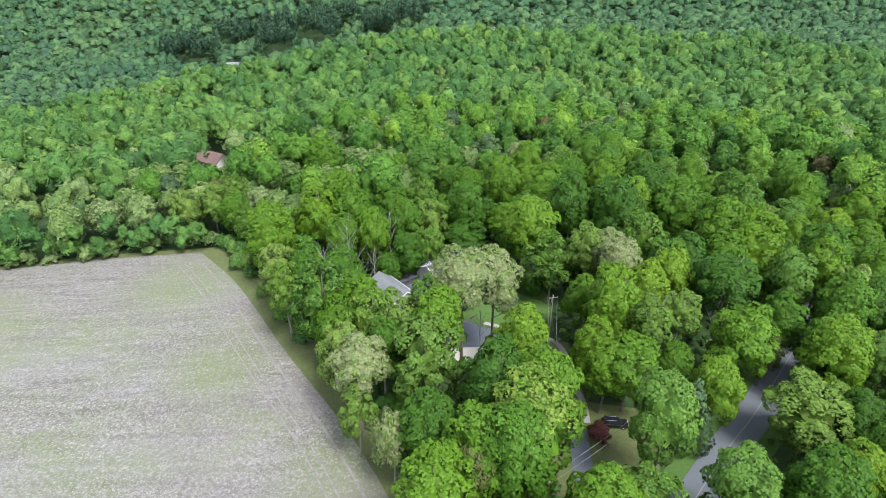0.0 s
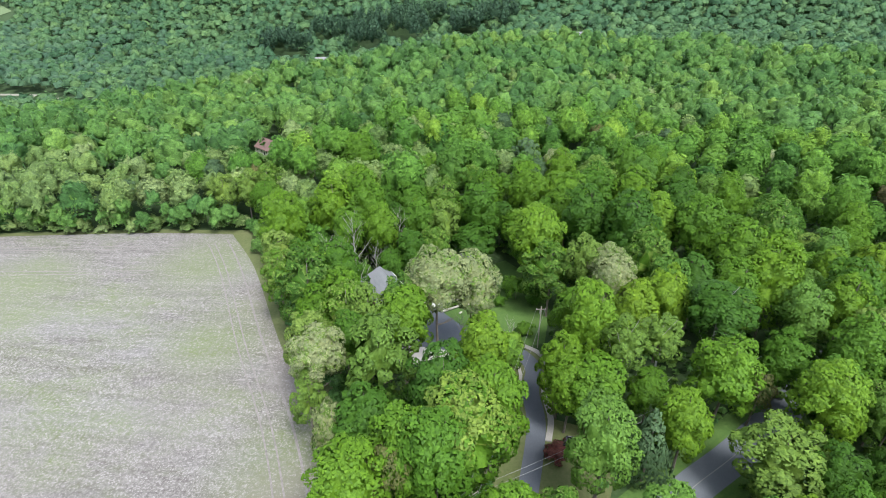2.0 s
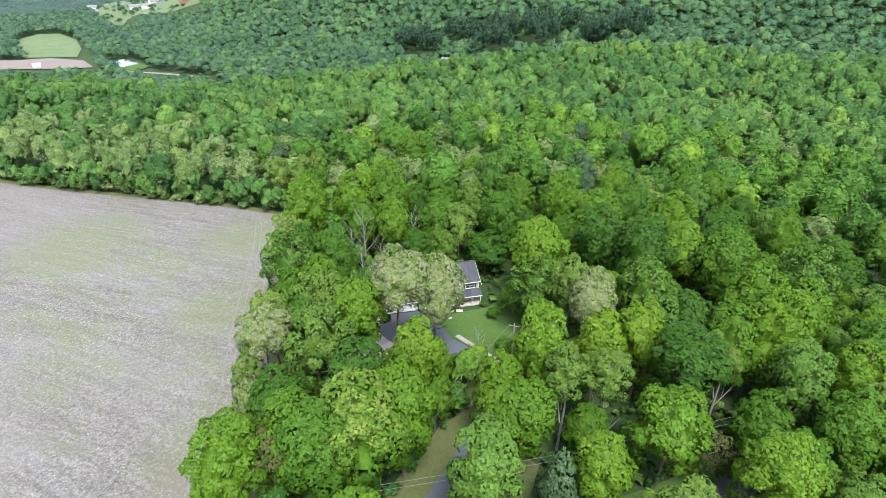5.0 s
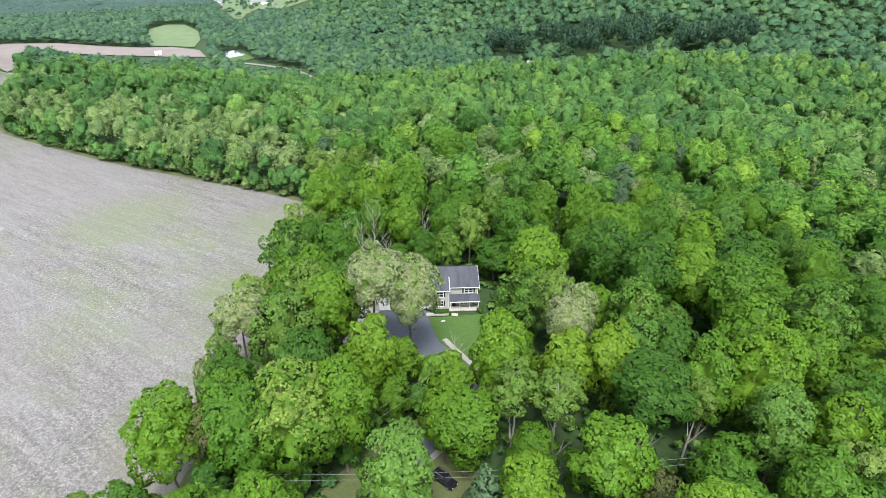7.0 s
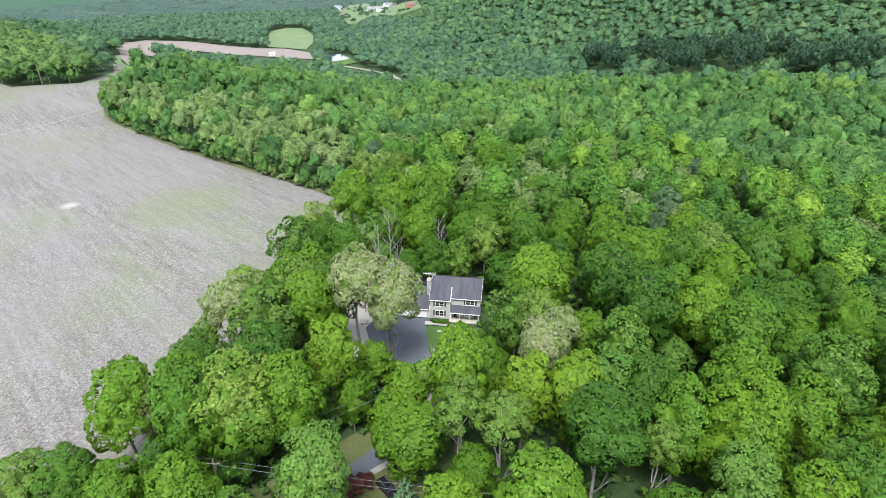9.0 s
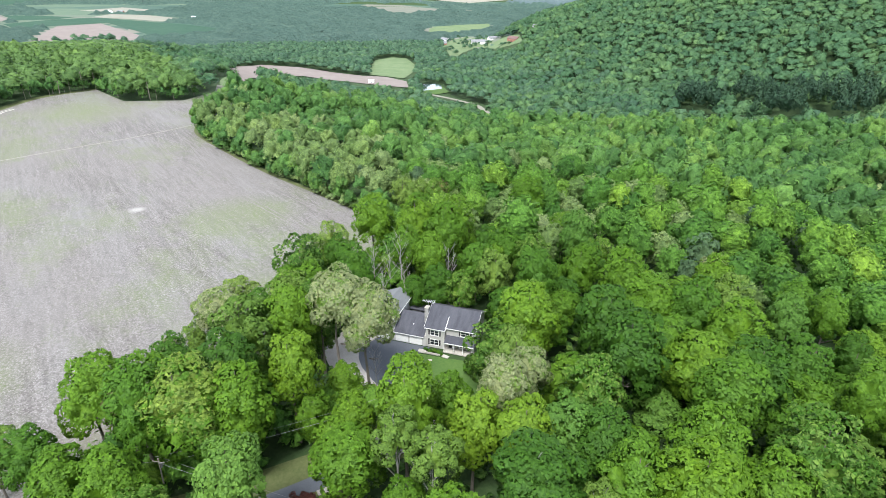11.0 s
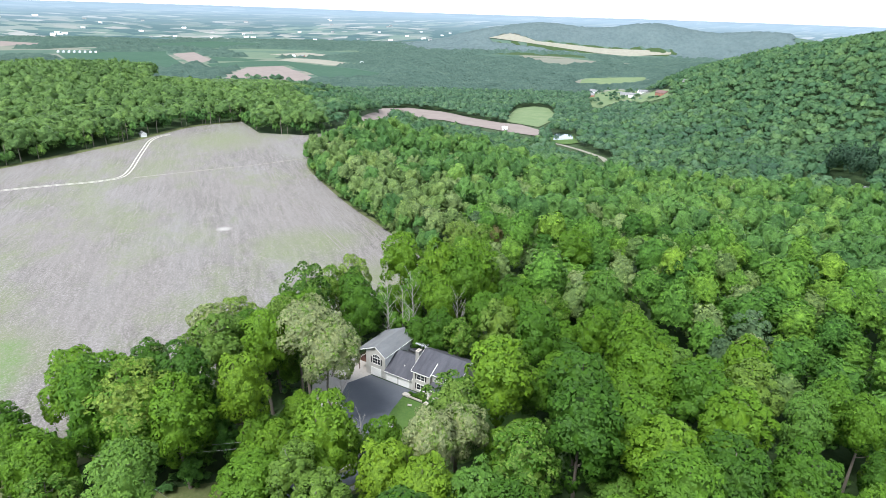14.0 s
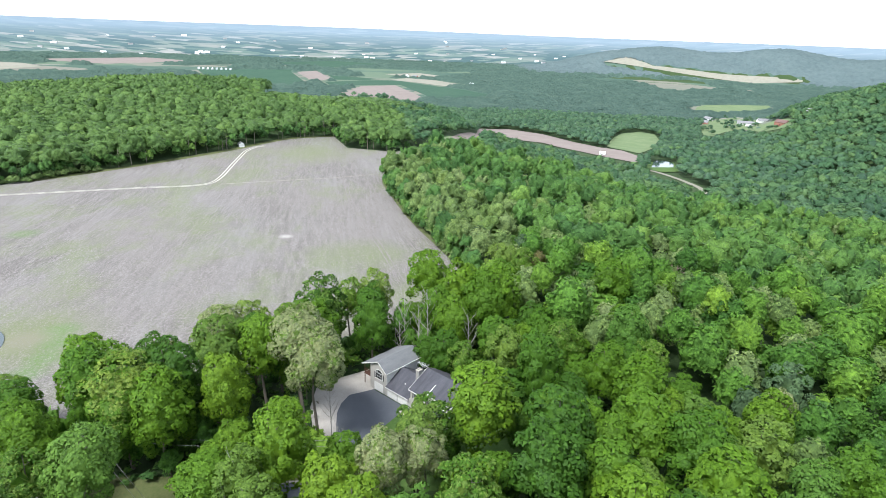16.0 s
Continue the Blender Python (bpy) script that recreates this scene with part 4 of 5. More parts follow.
cottage("shed", -368, 37, 20, 5, 4, 2.6, 4.2, barn_white, roof_grey, "small white shed at the edge of the field", "shed")
cottage("far_house", -180, 538, 15, 16, 10, 4.5, 8, siding_pale, roof_grey, "pale house half hidden in the woods")
cottage("far_house", -100, 250, -30, 14, 9, 3.2, 6.5, siding_pale, roof_brown, "low house with a grey-brown roof among trees")
cottage("far_house", 46, 592, 10, 15, 9, 4, 7, barn_white, roof_grey, "white house half hidden in the woods")
cottage("barn", -690, 481, 60, 8, 6, 3.6, 5.8, barn_white, roof_white, "white barn beside the brown field", "barn")
for x, y, turn, mats, words in ((-1643, 1109, 20, (barn_white, roof_white), "long white barn in the valley"), (-1280, 960, 40, (siding_pale, roof_grey), "pale house in the village"),
                                (-1090, 856, 10, (siding_pale, roof_grey), "pale house at the near end of the village"), (-1137, 1010, 60, (siding_pale, roof_grey), "pale house among the village lawns"),
                                (-1061, 979, 30, (barn_white, roof_grey), "white house with a grey roof among lawns"), (-1098, 1030, 75, (barn_white, roof_grey), "white house on the wooded slope"),
                                (-850, 882, 15, (brick_red, roof_brown), "brick house beside the village lawn"), (-1270, 1010, 15, (barn_white, roof_grey), "white house in the middle of the village"),
                                (-790, 890, 30, (siding_pale, roof_grey), "pale house high on the wooded slope"), (-1180, 940, 50, (brick_red, roof_grey), "brick house among garden trees"),
                                (-1792, 1626, 15, (siding_pale, roof_grey), "pale house by the far meadow"), (-2225, 618, 20, (barn_white, roof_white), "white farm barn in the plain"),
                                (-2185, 640, 60, (barn_white, roof_white), "small white farm building in the plain"),
                                (-2560, 440, 50, (brick_red, roof_grey), "red farmhouse in the plain"), (-2590, 410, 10, (barn_white, roof_white), "white farm shed in the plain")):
    cottage("far_house", x, y, turn, 22, 12, 5.6, 10, *mats, words)


def farm_building(x, y, z, turn, size, wall_mat, roof_mat, label, category="barn"):
    """A farm building kilometres away: walls under a gabled roof."""
    h = tagged(new("far_barn"), label, category, "farm buildings across the plain")
    h.matrix_world = Matrix.Translation((x, y, z)) @ Matrix.Rotation(turn, 4, "Z")
    a, b, e = size, size * 0.4, size * 0.34
    part("wall", prism([(-a, -b, -4), (-a, -b, e), (-a, 0, e * 1.8), (-a, b, e), (-a, b, -4)], (1, 0, 0), 2 * a), wall_mat, h)
    slab_roof(h, "roof", [(-b - 0.8, e - 0.2), (0, e * 1.9), (b + 0.8, e - 0.2)], "x", -a - 0.6, 2 * a + 1.2, 0.5, roof_mat)


_far = random.Random(17)
for k in range(64):
    a, r = radians(_far.uniform(56, 116)), 3960 + 560 * _far.random() ** 1.6
    x, y = 121 - r * math.sin(a), 111 + r * math.cos(a)
    pale = _far.random() < 0.75
    farm_building(x, y, backdrop_height(a, r), _far.uniform(1.2, 2.0), _far.uniform(7, 15), barn_white if pale else siding_pale, roof_white if pale else roof_grey,
                  "white farm building on the far plain" if pale else "grey-roofed farmhouse on the far plain")
for k in range(8):
    farm_building(-2740 + k * 2, -475 + k * 19, float(land(-2730, -400)) + 3, radians(4), 9, roof_white, roof_white, "long white greenhouse beside the orchard", "greenhouse")

# ---- ponds ----
water_m, wn, wl, wb = material("pond_water", 0.08)
wb.inputs["Base Color"].default_value = (0.05, 0.07, 0.07, 1)
wb.inputs["Specular IOR Level"].default_value = 1.0
bump(wn, noise_node(wn, 1.2, 3, 0.6), wb, 0.08, 0.05)


def pond(x, y, rx, ry, turn, lift, square=1.0):
    ring = []
    for k in range(36):
        t = 2 * math.pi * k / 36
        a, b = (math.copysign(abs(f(t)) ** square, f(t)) for f in (math.cos, math.sin))
        ring.append((x + rx * a * math.cos(turn) - ry * b * math.sin(turn), y + rx * a * math.sin(turn) + ry * b * math.cos(turn)))
    bm = bmesh.new()
    z = float(land(x, y)) + lift
    bm.faces.new([bm.verts.new((a, b, z)) for a, b in ring])
    tagged(part("pond", bm, water_m), "still pond reflecting the white sky", "pond", kind="structure")


pond(-44, 14.5, 10, 5, 0.35, 0.3)


pond(-576, 511, 33, 12.5, 2.6, 1.6, 0.45)


# ---- trees ----
def ico(level):
    bm = bmesh.new()
    bmesh.ops.create_icosphere(bm, subdivisions=level, radius=1)
    v = np.array([p.co[:] for p in bm.verts])
    f = np.array([[q.index for q in p.verts] for p in bm.faces])
    bm.free()
    return v, f


ICO = {2: ico(2), 4: ico(3)}


def skin(dirs, cs, rs, mid):
    """How far the outermost lobe reaches from mid in each direction."""
    rel = cs - mid
    along = dirs @ rel.T
    gap = rs ** 2 - (np.sum(rel ** 2, 1) - along ** 2)
    reach = np.where(gap > 0, along + np.sqrt(np.maximum(gap, 0)), 0)
    return np.maximum(reach.max(1), 0.4)[:, None]


def unit(v):
    return v / (np.linalg.norm(v, axis=-1, keepdims=True) + 1e-9)


def crown_arrays(rng, lobes, sprays, size, puffs=6, shape="round", heart=4, heart_size=0.95, below=-0.45, wild=0.45, swell=1.0, lumps=0.03, tall=1.35):
    """A crown of radius 1, z from 0 to 2: boughs that billow out of an egg, each carrying smaller puffs, whose skin is set with leaf sprays,
    over an inner mass that follows the boughs; tall is height over width. Gives corners, face corners, corners a face and normals."""
    V, F, S, N = [], [], [], []
    n = 0
    tall = 1.0 if shape == "cone" else tall
    mid = np.array([0, 0, 0.95 * tall])
    lean, skew, lean_at = rng.normal(0, 0.08, 2), rng.uniform(0.0, 0.16), rng.uniform(0, 6.28)
    cs, rs = [], []
    for i in range(lobes):
        h = (i + 0.5) / lobes
        ang = i * 2.39996 + rng.uniform(-0.4, 0.4)
        if shape == "cone":
            r = (1 - h) * 0.8 + 0.06
            c = np.array([np.cos(ang) * r * 0.55, np.sin(ang) * r * 0.55, 0.1 + 1.85 * h])
            rad = r * 0.62 + 0.05
        else:
            zz = 1 - 1.62 * h
            rad = rng.uniform(0.21, 0.4) * swell
            out = (rng.uniform(0.8, 1.1) - rad) * (1 + skew * np.cos(ang - lean_at))
            flat = np.sqrt(max(0.0, 1 - zz * zz))
            c = mid + np.array([np.cos(ang) * flat * out + lean[0] * zz, np.sin(ang) * flat * out + lean[1] * zz, zz * (out + (tall - 1) * 0.95)])
        cs.append(c), rs.append(rad)
    cs, rs = np.array(cs), np.array(rs)
    if shape != "cone" and heart:
        hb, ht = ICO[heart]
        ht = ht[hb[ht][:, :, 2].mean(1) > below]
        v = mid + hb * heart_size * skin(hb, cs, rs, mid) * (1 + rng.normal(0, lumps, (len(hb), 1)))
        fn = np.cross(v[ht[:, 1]] - v[ht[:, 0]], v[ht[:, 2]] - v[ht[:, 0]])
        vn = np.zeros_like(v)
        for k in range(3):
            np.add.at(vn, ht[:, k], fn)
        vn = unit(vn)
        vn = np.where((np.sum(vn * hb, 1) < 0)[:, None], -vn, vn)
        V.append(v), F.append((ht + n).ravel()), S.append(np.full(len(ht), 3)), N.append(vn)
        n += len(hb)
    ps, pr, po = [], [], []
    for c, rad in zip(cs, rs):
        away = unit(c - mid + np.array([0, 0, 0.35]))
        for k in range(max(1, puffs)):
            if puffs:
                d = unit(rng.normal(0, 0.75, 3) + away * 1.0 + np.array([0, 0, 0.2]))
                ps.append(c + d * rad * 0.74), pr.append(rad * rng.uniform(0.34, 0.56))
            else:
                ps.append(c), pr.append(rad)
            po.append(away)
        if puffs:
            ps.append(c), pr.append(rad * 0.97), po.append(away)
    ps, pr, po = np.array(ps), np.array(pr), np.array(po)
    share = pr ** 2 / np.sum(pr ** 2)
    for c, rad, away, w in zip(ps, pr, po, share):
        per = max(1, int(round(sprays * w * 4)))
        d = unit(rng.normal(0, 1, (per, 3)) + away * 0.75 + np.array([0, 0, 0.3]))
        p = c + d * rad * rng.uniform(0.85, 1.12, (per, 1))
        hid = (np.linalg.norm(p[:, None] - ps[None], axis=2) < pr[None] * 0.82).any(1) | (np.linalg.norm(p[:, None] - cs[None], axis=2) < rs[None] * 0.86).any(1)
        free = np.nonzero(~hid)[0][:int(sprays * w) + 1]
        p, d, per = p[free], d[free], len(free)
        if not per:
            continue
        up = unit(d + rng.normal(0, wild, (per, 3)) + np.array([0, 0, 0.25]))
        t = unit(np.cross(up, rng.normal(0, 1, (per, 3))))
        b = np.cross(up, t)
        q0 = size * rng.uniform(0.65, 1.4, (per, 1))
        q = np.stack([p - t * q0 * 0.6 - b * q0 * 0.42, p + t * q0 * 0.6 - b * q0 * 0.42, p + b * q0 * 0.95 - d * q0 * 0.2], 1)
        V.append(q.reshape(-1, 3))
        F.append(np.arange(n, n + 3 * per)), S.append(np.full(per, 3))
        N.append(np.repeat(unit(d * 0.5 + away * 0.3 + up * 0.33 + unit(p - mid) * 0.5), 3, 0))
        n += 3 * per
    return np.concatenate(V) / np.array([1, 1, tall]), np.concatenate(F), np.concatenate(S), np.concatenate(N)


def trunk_mesh(rng, height, radius, limbs, reach, mat, name="trunk", start=0.35, rise=(0.5, 1.0)):
    """A tapered trunk with limbs, unit scale in metres."""
    V, F = [], []

    def tube(p0, p1, r0, r1, bend):
        k = 6
        mid = (p0 + p1) / 2 + bend
        d = p1 - p0
        d = d / np.linalg.norm(d)
        a = np.cross(d, [0.3, 0.9, 0.1])
        a /= np.linalg.norm(a)
        b = np.cross(d, a)
        i0 = len(V)
        for p, r in ((p0, r0), (mid, (r0 + r1) / 2), (p1, r1)):
            for j in range(k):
                w = 2 * math.pi * j / k
                V.append(p + (a * math.cos(w) + b * math.sin(w)) * r)
        for s in range(2):
            for j in range(k):
                F.append((i0 + s * k + j, i0 + s * k + (j + 1) % k, i0 + (s + 1) * k + (j + 1) % k, i0 + (s + 1) * k + j))

    lean = rng.normal(0, 0.02, 2) * height
    top = np.array([lean[0], lean[1], height])
    tube(np.array([0, 0, -0.03 * height]), top, radius, radius * 0.18, np.array([*rng.normal(0, 0.015, 2) * height, 0]))
    for i in range(limbs):
        h = start + (0.95 - start) * (i + 0.5) / limbs
        p0 = np.array([lean[0] * h, lean[1] * h, height * h])
        ang = i * 2.4 + rng.uniform(-0.5, 0.5)
        ln = reach * (1.15 - 0.7 * h) * rng.uniform(0.7, 1.1)
        p1 = p0 + np.array([math.cos(ang) * ln, math.sin(ang) * ln, ln * rng.uniform(*rise)])
        tube(p0, p1, radius * (1 - h) * 0.6 + 0.0015, 0.001, np.array([0, 0, -0.08 * ln]))
        for s in range(2):
            q0 = p0 + (p1 - p0) * rng.uniform(0.35, 0.8)
            q1 = q0 + (p1 - p0) * 0.35 + rng.normal(0, 0.2, 3) * ln
            q1[2] = max(q1[2], q0[2] + 0.1 * ln)
            tube(q0, q1, 0.0014 + 0.15 * radius * (1 - h), 0.0007, np.zeros(3))
    sizes = [4] * len(F)
    return mesh_of(name, np.array(V), np.array(F).ravel(), sizes, [mat])


def crown_mesh(seed, lobes, sprays, size, mats, blossom=0.0, crest=False, **kw):
    """A crown; blossom is the share of its sprays, in clumps, that take the second material, crest keeps them to the top."""
    rng = np.random.default_rng(seed)
    v, f, s, nn = crown_arrays(rng, lobes, sprays, size, **kw)
    idx = np.zeros(len(s), int)
    if blossom:
        q = v[f.reshape(-1, 3)].mean(1)
        clump = np.array([noise.noise(Vector(c) * 4.0) for c in q])
        idx[rng.random(len(s)) < blossom * (1 + 1.1 * clump)] = 1
    if crest:
        idx[v[f.reshape(-1, 3)[:, 0], 2] < 1.15 + rng.uniform(-0.3, 0.3, len(s))] = 0
    me = mesh_of("crown", v, f, s, mats, idx)
    me.polygons.foreach_set("use_smooth", np.ones(len(me.polygons), bool))
    me.normals_split_custom_set_from_vertices(unit(nn * np.array([1, 1, kw.get("tall", 1.35)])))
    return me


# crowns have radius 1 and stand from z 0.1 to 2
leaf_bright = leaf_material("leaf_bright", (0.085, 0.185, 0.036), (0.11, 0.215, 0.042), (0.135, 0.24, 0.05))
leaf_gold = leaf_material("leaf_gold", (0.14, 0.215, 0.04), (0.165, 0.24, 0.045), (0.19, 0.26, 0.055))
FINE = {"puffs": 6, "heart": 4, "heart_size": 0.75, "tall": 1.6}
THIN = {"puffs": 5, "heart": 4, "heart_size": 0.62, "tall": 1.6, "wild": 0.6, "swell": 0.85}
BUSH = {"puffs": 4, "heart": 4, "heart_size": 0.8, "tall": 1.0}
LOBES, SPRAYS, LEAF = 34, 6000, 0.062
CROWNS = {
    "gold": [crown_mesh(91, 36, 7200, 0.055, [leaf_green, leaf_gold], blossom=0.75, crest=True, **FINE)],
    "bright": [crown_mesh(k, 32, 6200, 0.06, [leaf_bright], **{**FINE, "heart_size": 0.68, "wild": 0.6}) for k in (92, 93)],
    "green_ash": [crown_mesh(k, 30, 5400, 0.057, [leaf_green, leaf_pale], blossom=0.45, **THIN) for k in (94, 95)],
    "shrub": [crown_mesh(96, 12, 900, 0.1, [leaf_green], **BUSH)],
    "pine": [crown_mesh(97, 22, 2600, 0.07, [leaf_spruce], **THIN)],
    "maple": [crown_mesh(k, LOBES, SPRAYS, LEAF, [leaf_green], **FINE) for k in (11, 12, 13, 14, 15)],
    "lime": [crown_mesh(k, LOBES, SPRAYS, LEAF, [leaf_lime], **FINE) for k in (21, 22, 23)],
    "yellow": [crown_mesh(k, LOBES, SPRAYS, LEAF, [leaf_yellow], **FINE) for k in (24, 25)],
    "locust": [crown_mesh(k, 32, 8200, 0.051, [leaf_pale, blossom_white], blossom=0.85, **{**FINE, "tall": 1.2}) for k in (31, 32)],
    "ash": [crown_mesh(k, 30, 5400, 0.057, [leaf_pale], **THIN) for k in (41, 42)],
    "spruce": [crown_mesh(51, 26, 2000, 0.075, [leaf_spruce], shape="cone", puffs=0)],
    "white": [crown_mesh(61, 14, 2000, 0.075, [leaf_pale, blossom_white], blossom=0.8, **BUSH)],
    "brown": [crown_mesh(71, 18, 1600, 0.065, [leaf_brown], puffs=5, heart=0)],
    "redbush": [crown_mesh(81, 12, 900, 0.1, [leaf_red], **BUSH)],
}
TRUNKS = [trunk_mesh(np.random.default_rng(k), 1.0, 0.016, 4, 0.16, bark) for k in (1, 2, 3)]
WORDS = {"gold": "large rounded tree with yellow flowering top over green leaves", "bright": "tree with loose light green new leaves", "green_ash": "tall tree with mixed fresh green and pale leaves",
         "shrub": "rounded dark green garden shrub", "pine": "grey-green pine standing among broadleaf trees",
         "maple": "tall broadleaf tree with a full fresh green crown", "lime": "broadleaf tree with a bright yellow-green spring crown",
         "yellow": "rounded broadleaf tree in golden yellow-green young leaf",
         "locust": "tall locust tree covered in creamy white blossom", "ash": "slender tree with thin pale green foliage",
         "spruce": "blue-green spruce tree with a pointed crown", "white": "small tree in dense white blossom",
         "brown": "young tree with sparse brownish new leaves", "redbush": "dark red rounded garden shrub"}


STEMS = [trunk_mesh(np.random.default_rng(k), 1.0, 0.014, 6, 0.19, bark_bare, start=0.1, rise=(1.6, 2.6)) for k in (4, 5)]


def tree(x, y, top, radius, kind, rng, low=0.18):
    """One tree: top is its height, radius that of its crown."""
    z = float(land(x, y))
    bush = kind in ("redbush", "shrub")
    t = tagged(new("shrub" if bush else "tree"), WORDS[kind], "shrub" if bush else "tree", "garden shrubs" if bush else "woodland trees round the house")
    t.location = (x, y, z)
    stems = STEMS if low > 0.4 else TRUNKS
    trunk = new("trunk", stems[int(rng.integers(len(stems)))])
    trunk.parent, trunk.scale = t, (top * 0.92, top * 0.92, top * 0.92)
    low = 0.05 if bush else 0.48 if kind == "locust" else low
    crown = new("crown", CROWNS[kind][int(rng.integers(len(CROWNS[kind])))])
    if not bush and kind != "spruce":
        low = max(low, 1 - 3.5 * radius / top)
    half = top * (1 - low) / 2
    crown.parent = t
    crown.matrix_basis = Matrix.LocRotScale((0, 0, top * low), Euler((0, 0, float(rng.uniform(0, 6.28)))), (radius, radius, half))
    return t


def inside(px, py, outline):
    x, y = np.asarray(px), np.asarray(py)
    r = np.zeros(x.shape, bool)
    for (x0, y0), (x1, y1) in zip(outline, outline[1:] + outline[:1]):
        c = ((y0 > y) != (y1 > y)) & (x < (x1 - x0) * (y - y0) / (y1 - y0 + 1e-9) + x0)
        r ^= c
    return r


def near_line(px, py, points, reach):
    c = curve_points(points, 6)
    d = np.full(np.shape(px), 1e9)
    for q in c:
        d = np.minimum(d, (px - q[0]) ** 2 + (py - q[1]) ** 2)
    return d < reach ** 2


CLEARINGS = [[house_xy(-18, -15), house_xy(-18, 3), house_xy(-14, 10), house_xy(6, 12), house_xy(14, 6), house_xy(15, -12)],
             FORECOURT, LAWN, GRAVEL, [(17, 58), (18.5, 75), (19.5, 90), (19, 104), (22, 113), (28.5, 111), (28, 92), (37, 90), (38, 80), (34, 66), (24, 50)],
             [(4, 44), (-10, 66), (-2, 30)]]


def pine_ground(x, y):
    """Broken groves of pines on the far slope."""
    v = np.array([noise.noise(Vector((a * 0.03, b * 0.03, 6.2))) for a, b in zip(x, y)])
    return (np.hypot((x + 140) / 128, (y - 594) / 48) < 1) & (v > -0.12)


def open_country(x, y, reach=23):
    """Fields, ponds and lanes beyond, with the low scrub before them where no tall trees stand."""
    r = np.hypot(x - 121, y - 111)
    reach = np.where(r < 950, reach, reach * 0.65) * r / np.maximum(40, 84 - land(x, y))
    hit = np.zeros(np.shape(x), bool)
    for share in (0.0, 0.33, 0.66, 1.0):
        a, b = x + (x - 121) / r * reach * share, y + (y - 111) / r * reach * share
        for f in FAR_FIELDS:
            hit |= inside(a, b, f[1])
        hit |= near_line(a, b, [(-540, 490), (-606, 529)], 15)
        hit |= near_line(a, b, [(-523, 480), (-482, 478), (-430, 470), (-403, 459)], 8)
    return hit


HOUSE_VIEWS = [[(-100, 249), (-73, 213)], [(-100, 249), (-84, 208)], [(-86, 238), (-70, 241)], [(-180, 536), (-165, 500)], [(46, 590), (44, 545)]]


def growing(x, y, top=23):
    """Where trees can stand."""
    ok = ~inside(x, y, FIELD)
    for c in CLEARINGS:
        ok &= ~inside(x, y, c)
    ok &= ~near_line(x, y, ROAD[:4], 6.0) & ~near_line(x, y, ROAD[3:], 2.4) & ~near_line(x, y, DRIVE, 4.5)
    ok &= ~near_line(x, y, [(20, 15), (2, 52), (-14, 81), (-34, 109), (-54, 138), (-71, 159)], 6.5)
    ok &= ~((np.abs(x + 175) < 80) & (np.abs(y - 543) < 13))
    ok &= ~near_line(x, y, [(-370, 196), (-440, 205), (-500, 225)], 12)
    for line in HOUSE_VIEWS:
        ok &= ~near_line(x, y, line, 6.5)
    far = np.hypot(x, y - 120) > 230
    ok[far] &= ~open_country(x[far], y[far], top)
    return ok


# x, y, height, crown radius, kind
KEY_TREES = [
    (13.4, 69.8, 26, 7.0, "gold"), (8.5, 77.9, 25, 5.6, "maple"), (17.5, 77.8, 24.5, 5.4, "lime"), (-2.6, 71.4, 20.5, 5.2, "maple"), (-1.6, 57.8, 22, 5.6, "lime"),
    (4.0, 61.5, 20.0, 3.4, "brown"), (5.2, 65.5, 23.5, 5.2, "maple"), (-15, 83.5, 21.5, 5.0, "locust"), (-15, 78.2, 15.7, 3.4, "ash"), (-3.6, 85, 25, 6.4, "ash"),
]
KEY_TREES += [
    (-25, 106.5, 24.6, 6.2, "green_ash"), (14, 88.6, 24.6, 4.8, "yellow"), (34.6, 70.5, 25, 5.0, "bright"), (49.2, 83.2, 17.6, 4.4, "lime"), (43.6, 79.8, 15.2, 4.2, "spruce"),
    (57.2, 94, 21.2, 6.0, "maple"), (62.8, 77.4, 16.5, 7.0, "ash"), (39.4, 117.2, 23.4, 4.4, "locust"), (37.6, 123.6, 22.0, 4.2, "locust"), (33.4, 124.2, 23.6, 4.0, "ash"), (26.0, 126.5, 19.5, 6.0, "green_ash"), (34.2, 100.4, 26.0, 5.2, "lime"),
]
KEY_TREES += [
    (46.5, 97.8, 21.5, 4.0, "ash"), (39.8, 94.8, 22, 4.0, "ash"), (58.4, 107, 24.4, 6.2, "maple"), (72.8, 124.4, 25.6, 6.6, "yellow"), (22.6, 137.8, 24.8, 6.6, "lime"),
    (77.3, 115.4, 21.7, 5.0, "bright"), (88.4, 124.4, 23.6, 6.0, "maple"), (85, 118, 23, 5.0, "yellow"), (34.8, 89.2, 18, 5.6, "maple"), (49.4, 113.2, 23.4, 5.0, "yellow"),
]
KEY_TREES += [
    (-25.5, 149.4, 24.6, 5.6, "lime"), (-44, 137, 24.4, 6.0, "lime"), (-33, 144.4, 25, 6.2, "yellow"), (6.6, 154.6, 22, 5.4, "maple"), (-3.6, 149.6, 18.4, 4.6, "ash"),
    (62.4, 150, 25.2, 6.2, "maple"), (44.5, 143, 27, 6.6, "maple"), (34, 149.6, 25.4, 6.2, "maple"), (-40.7, 193.4, 22, 6.2, "lime"), (21.9, 56.6, 20.2, 5.0, "lime"),
]
KEY_TREES += [
    (65, 121, 22, 5.2, "maple"), (71.5, 105, 15.6, 4.6, "maple"), (52.5, 155, 22.2, 6.2, "lime"), (-1, 94.4, 26, 4.8, "lime"), (-18, 90, 21, 5.0, "ash"),
    (78.4, 145.4, 26.8, 6.6, "green_ash"), (69, 133.4, 26, 6.0, "lime"), (10.6, 63.6, 25.6, 5.6, "maple"), (42.4, 108.6, 22, 5.0, "yellow"), (48.5, 129.6, 24.2, 6.0, "green_ash"),
]
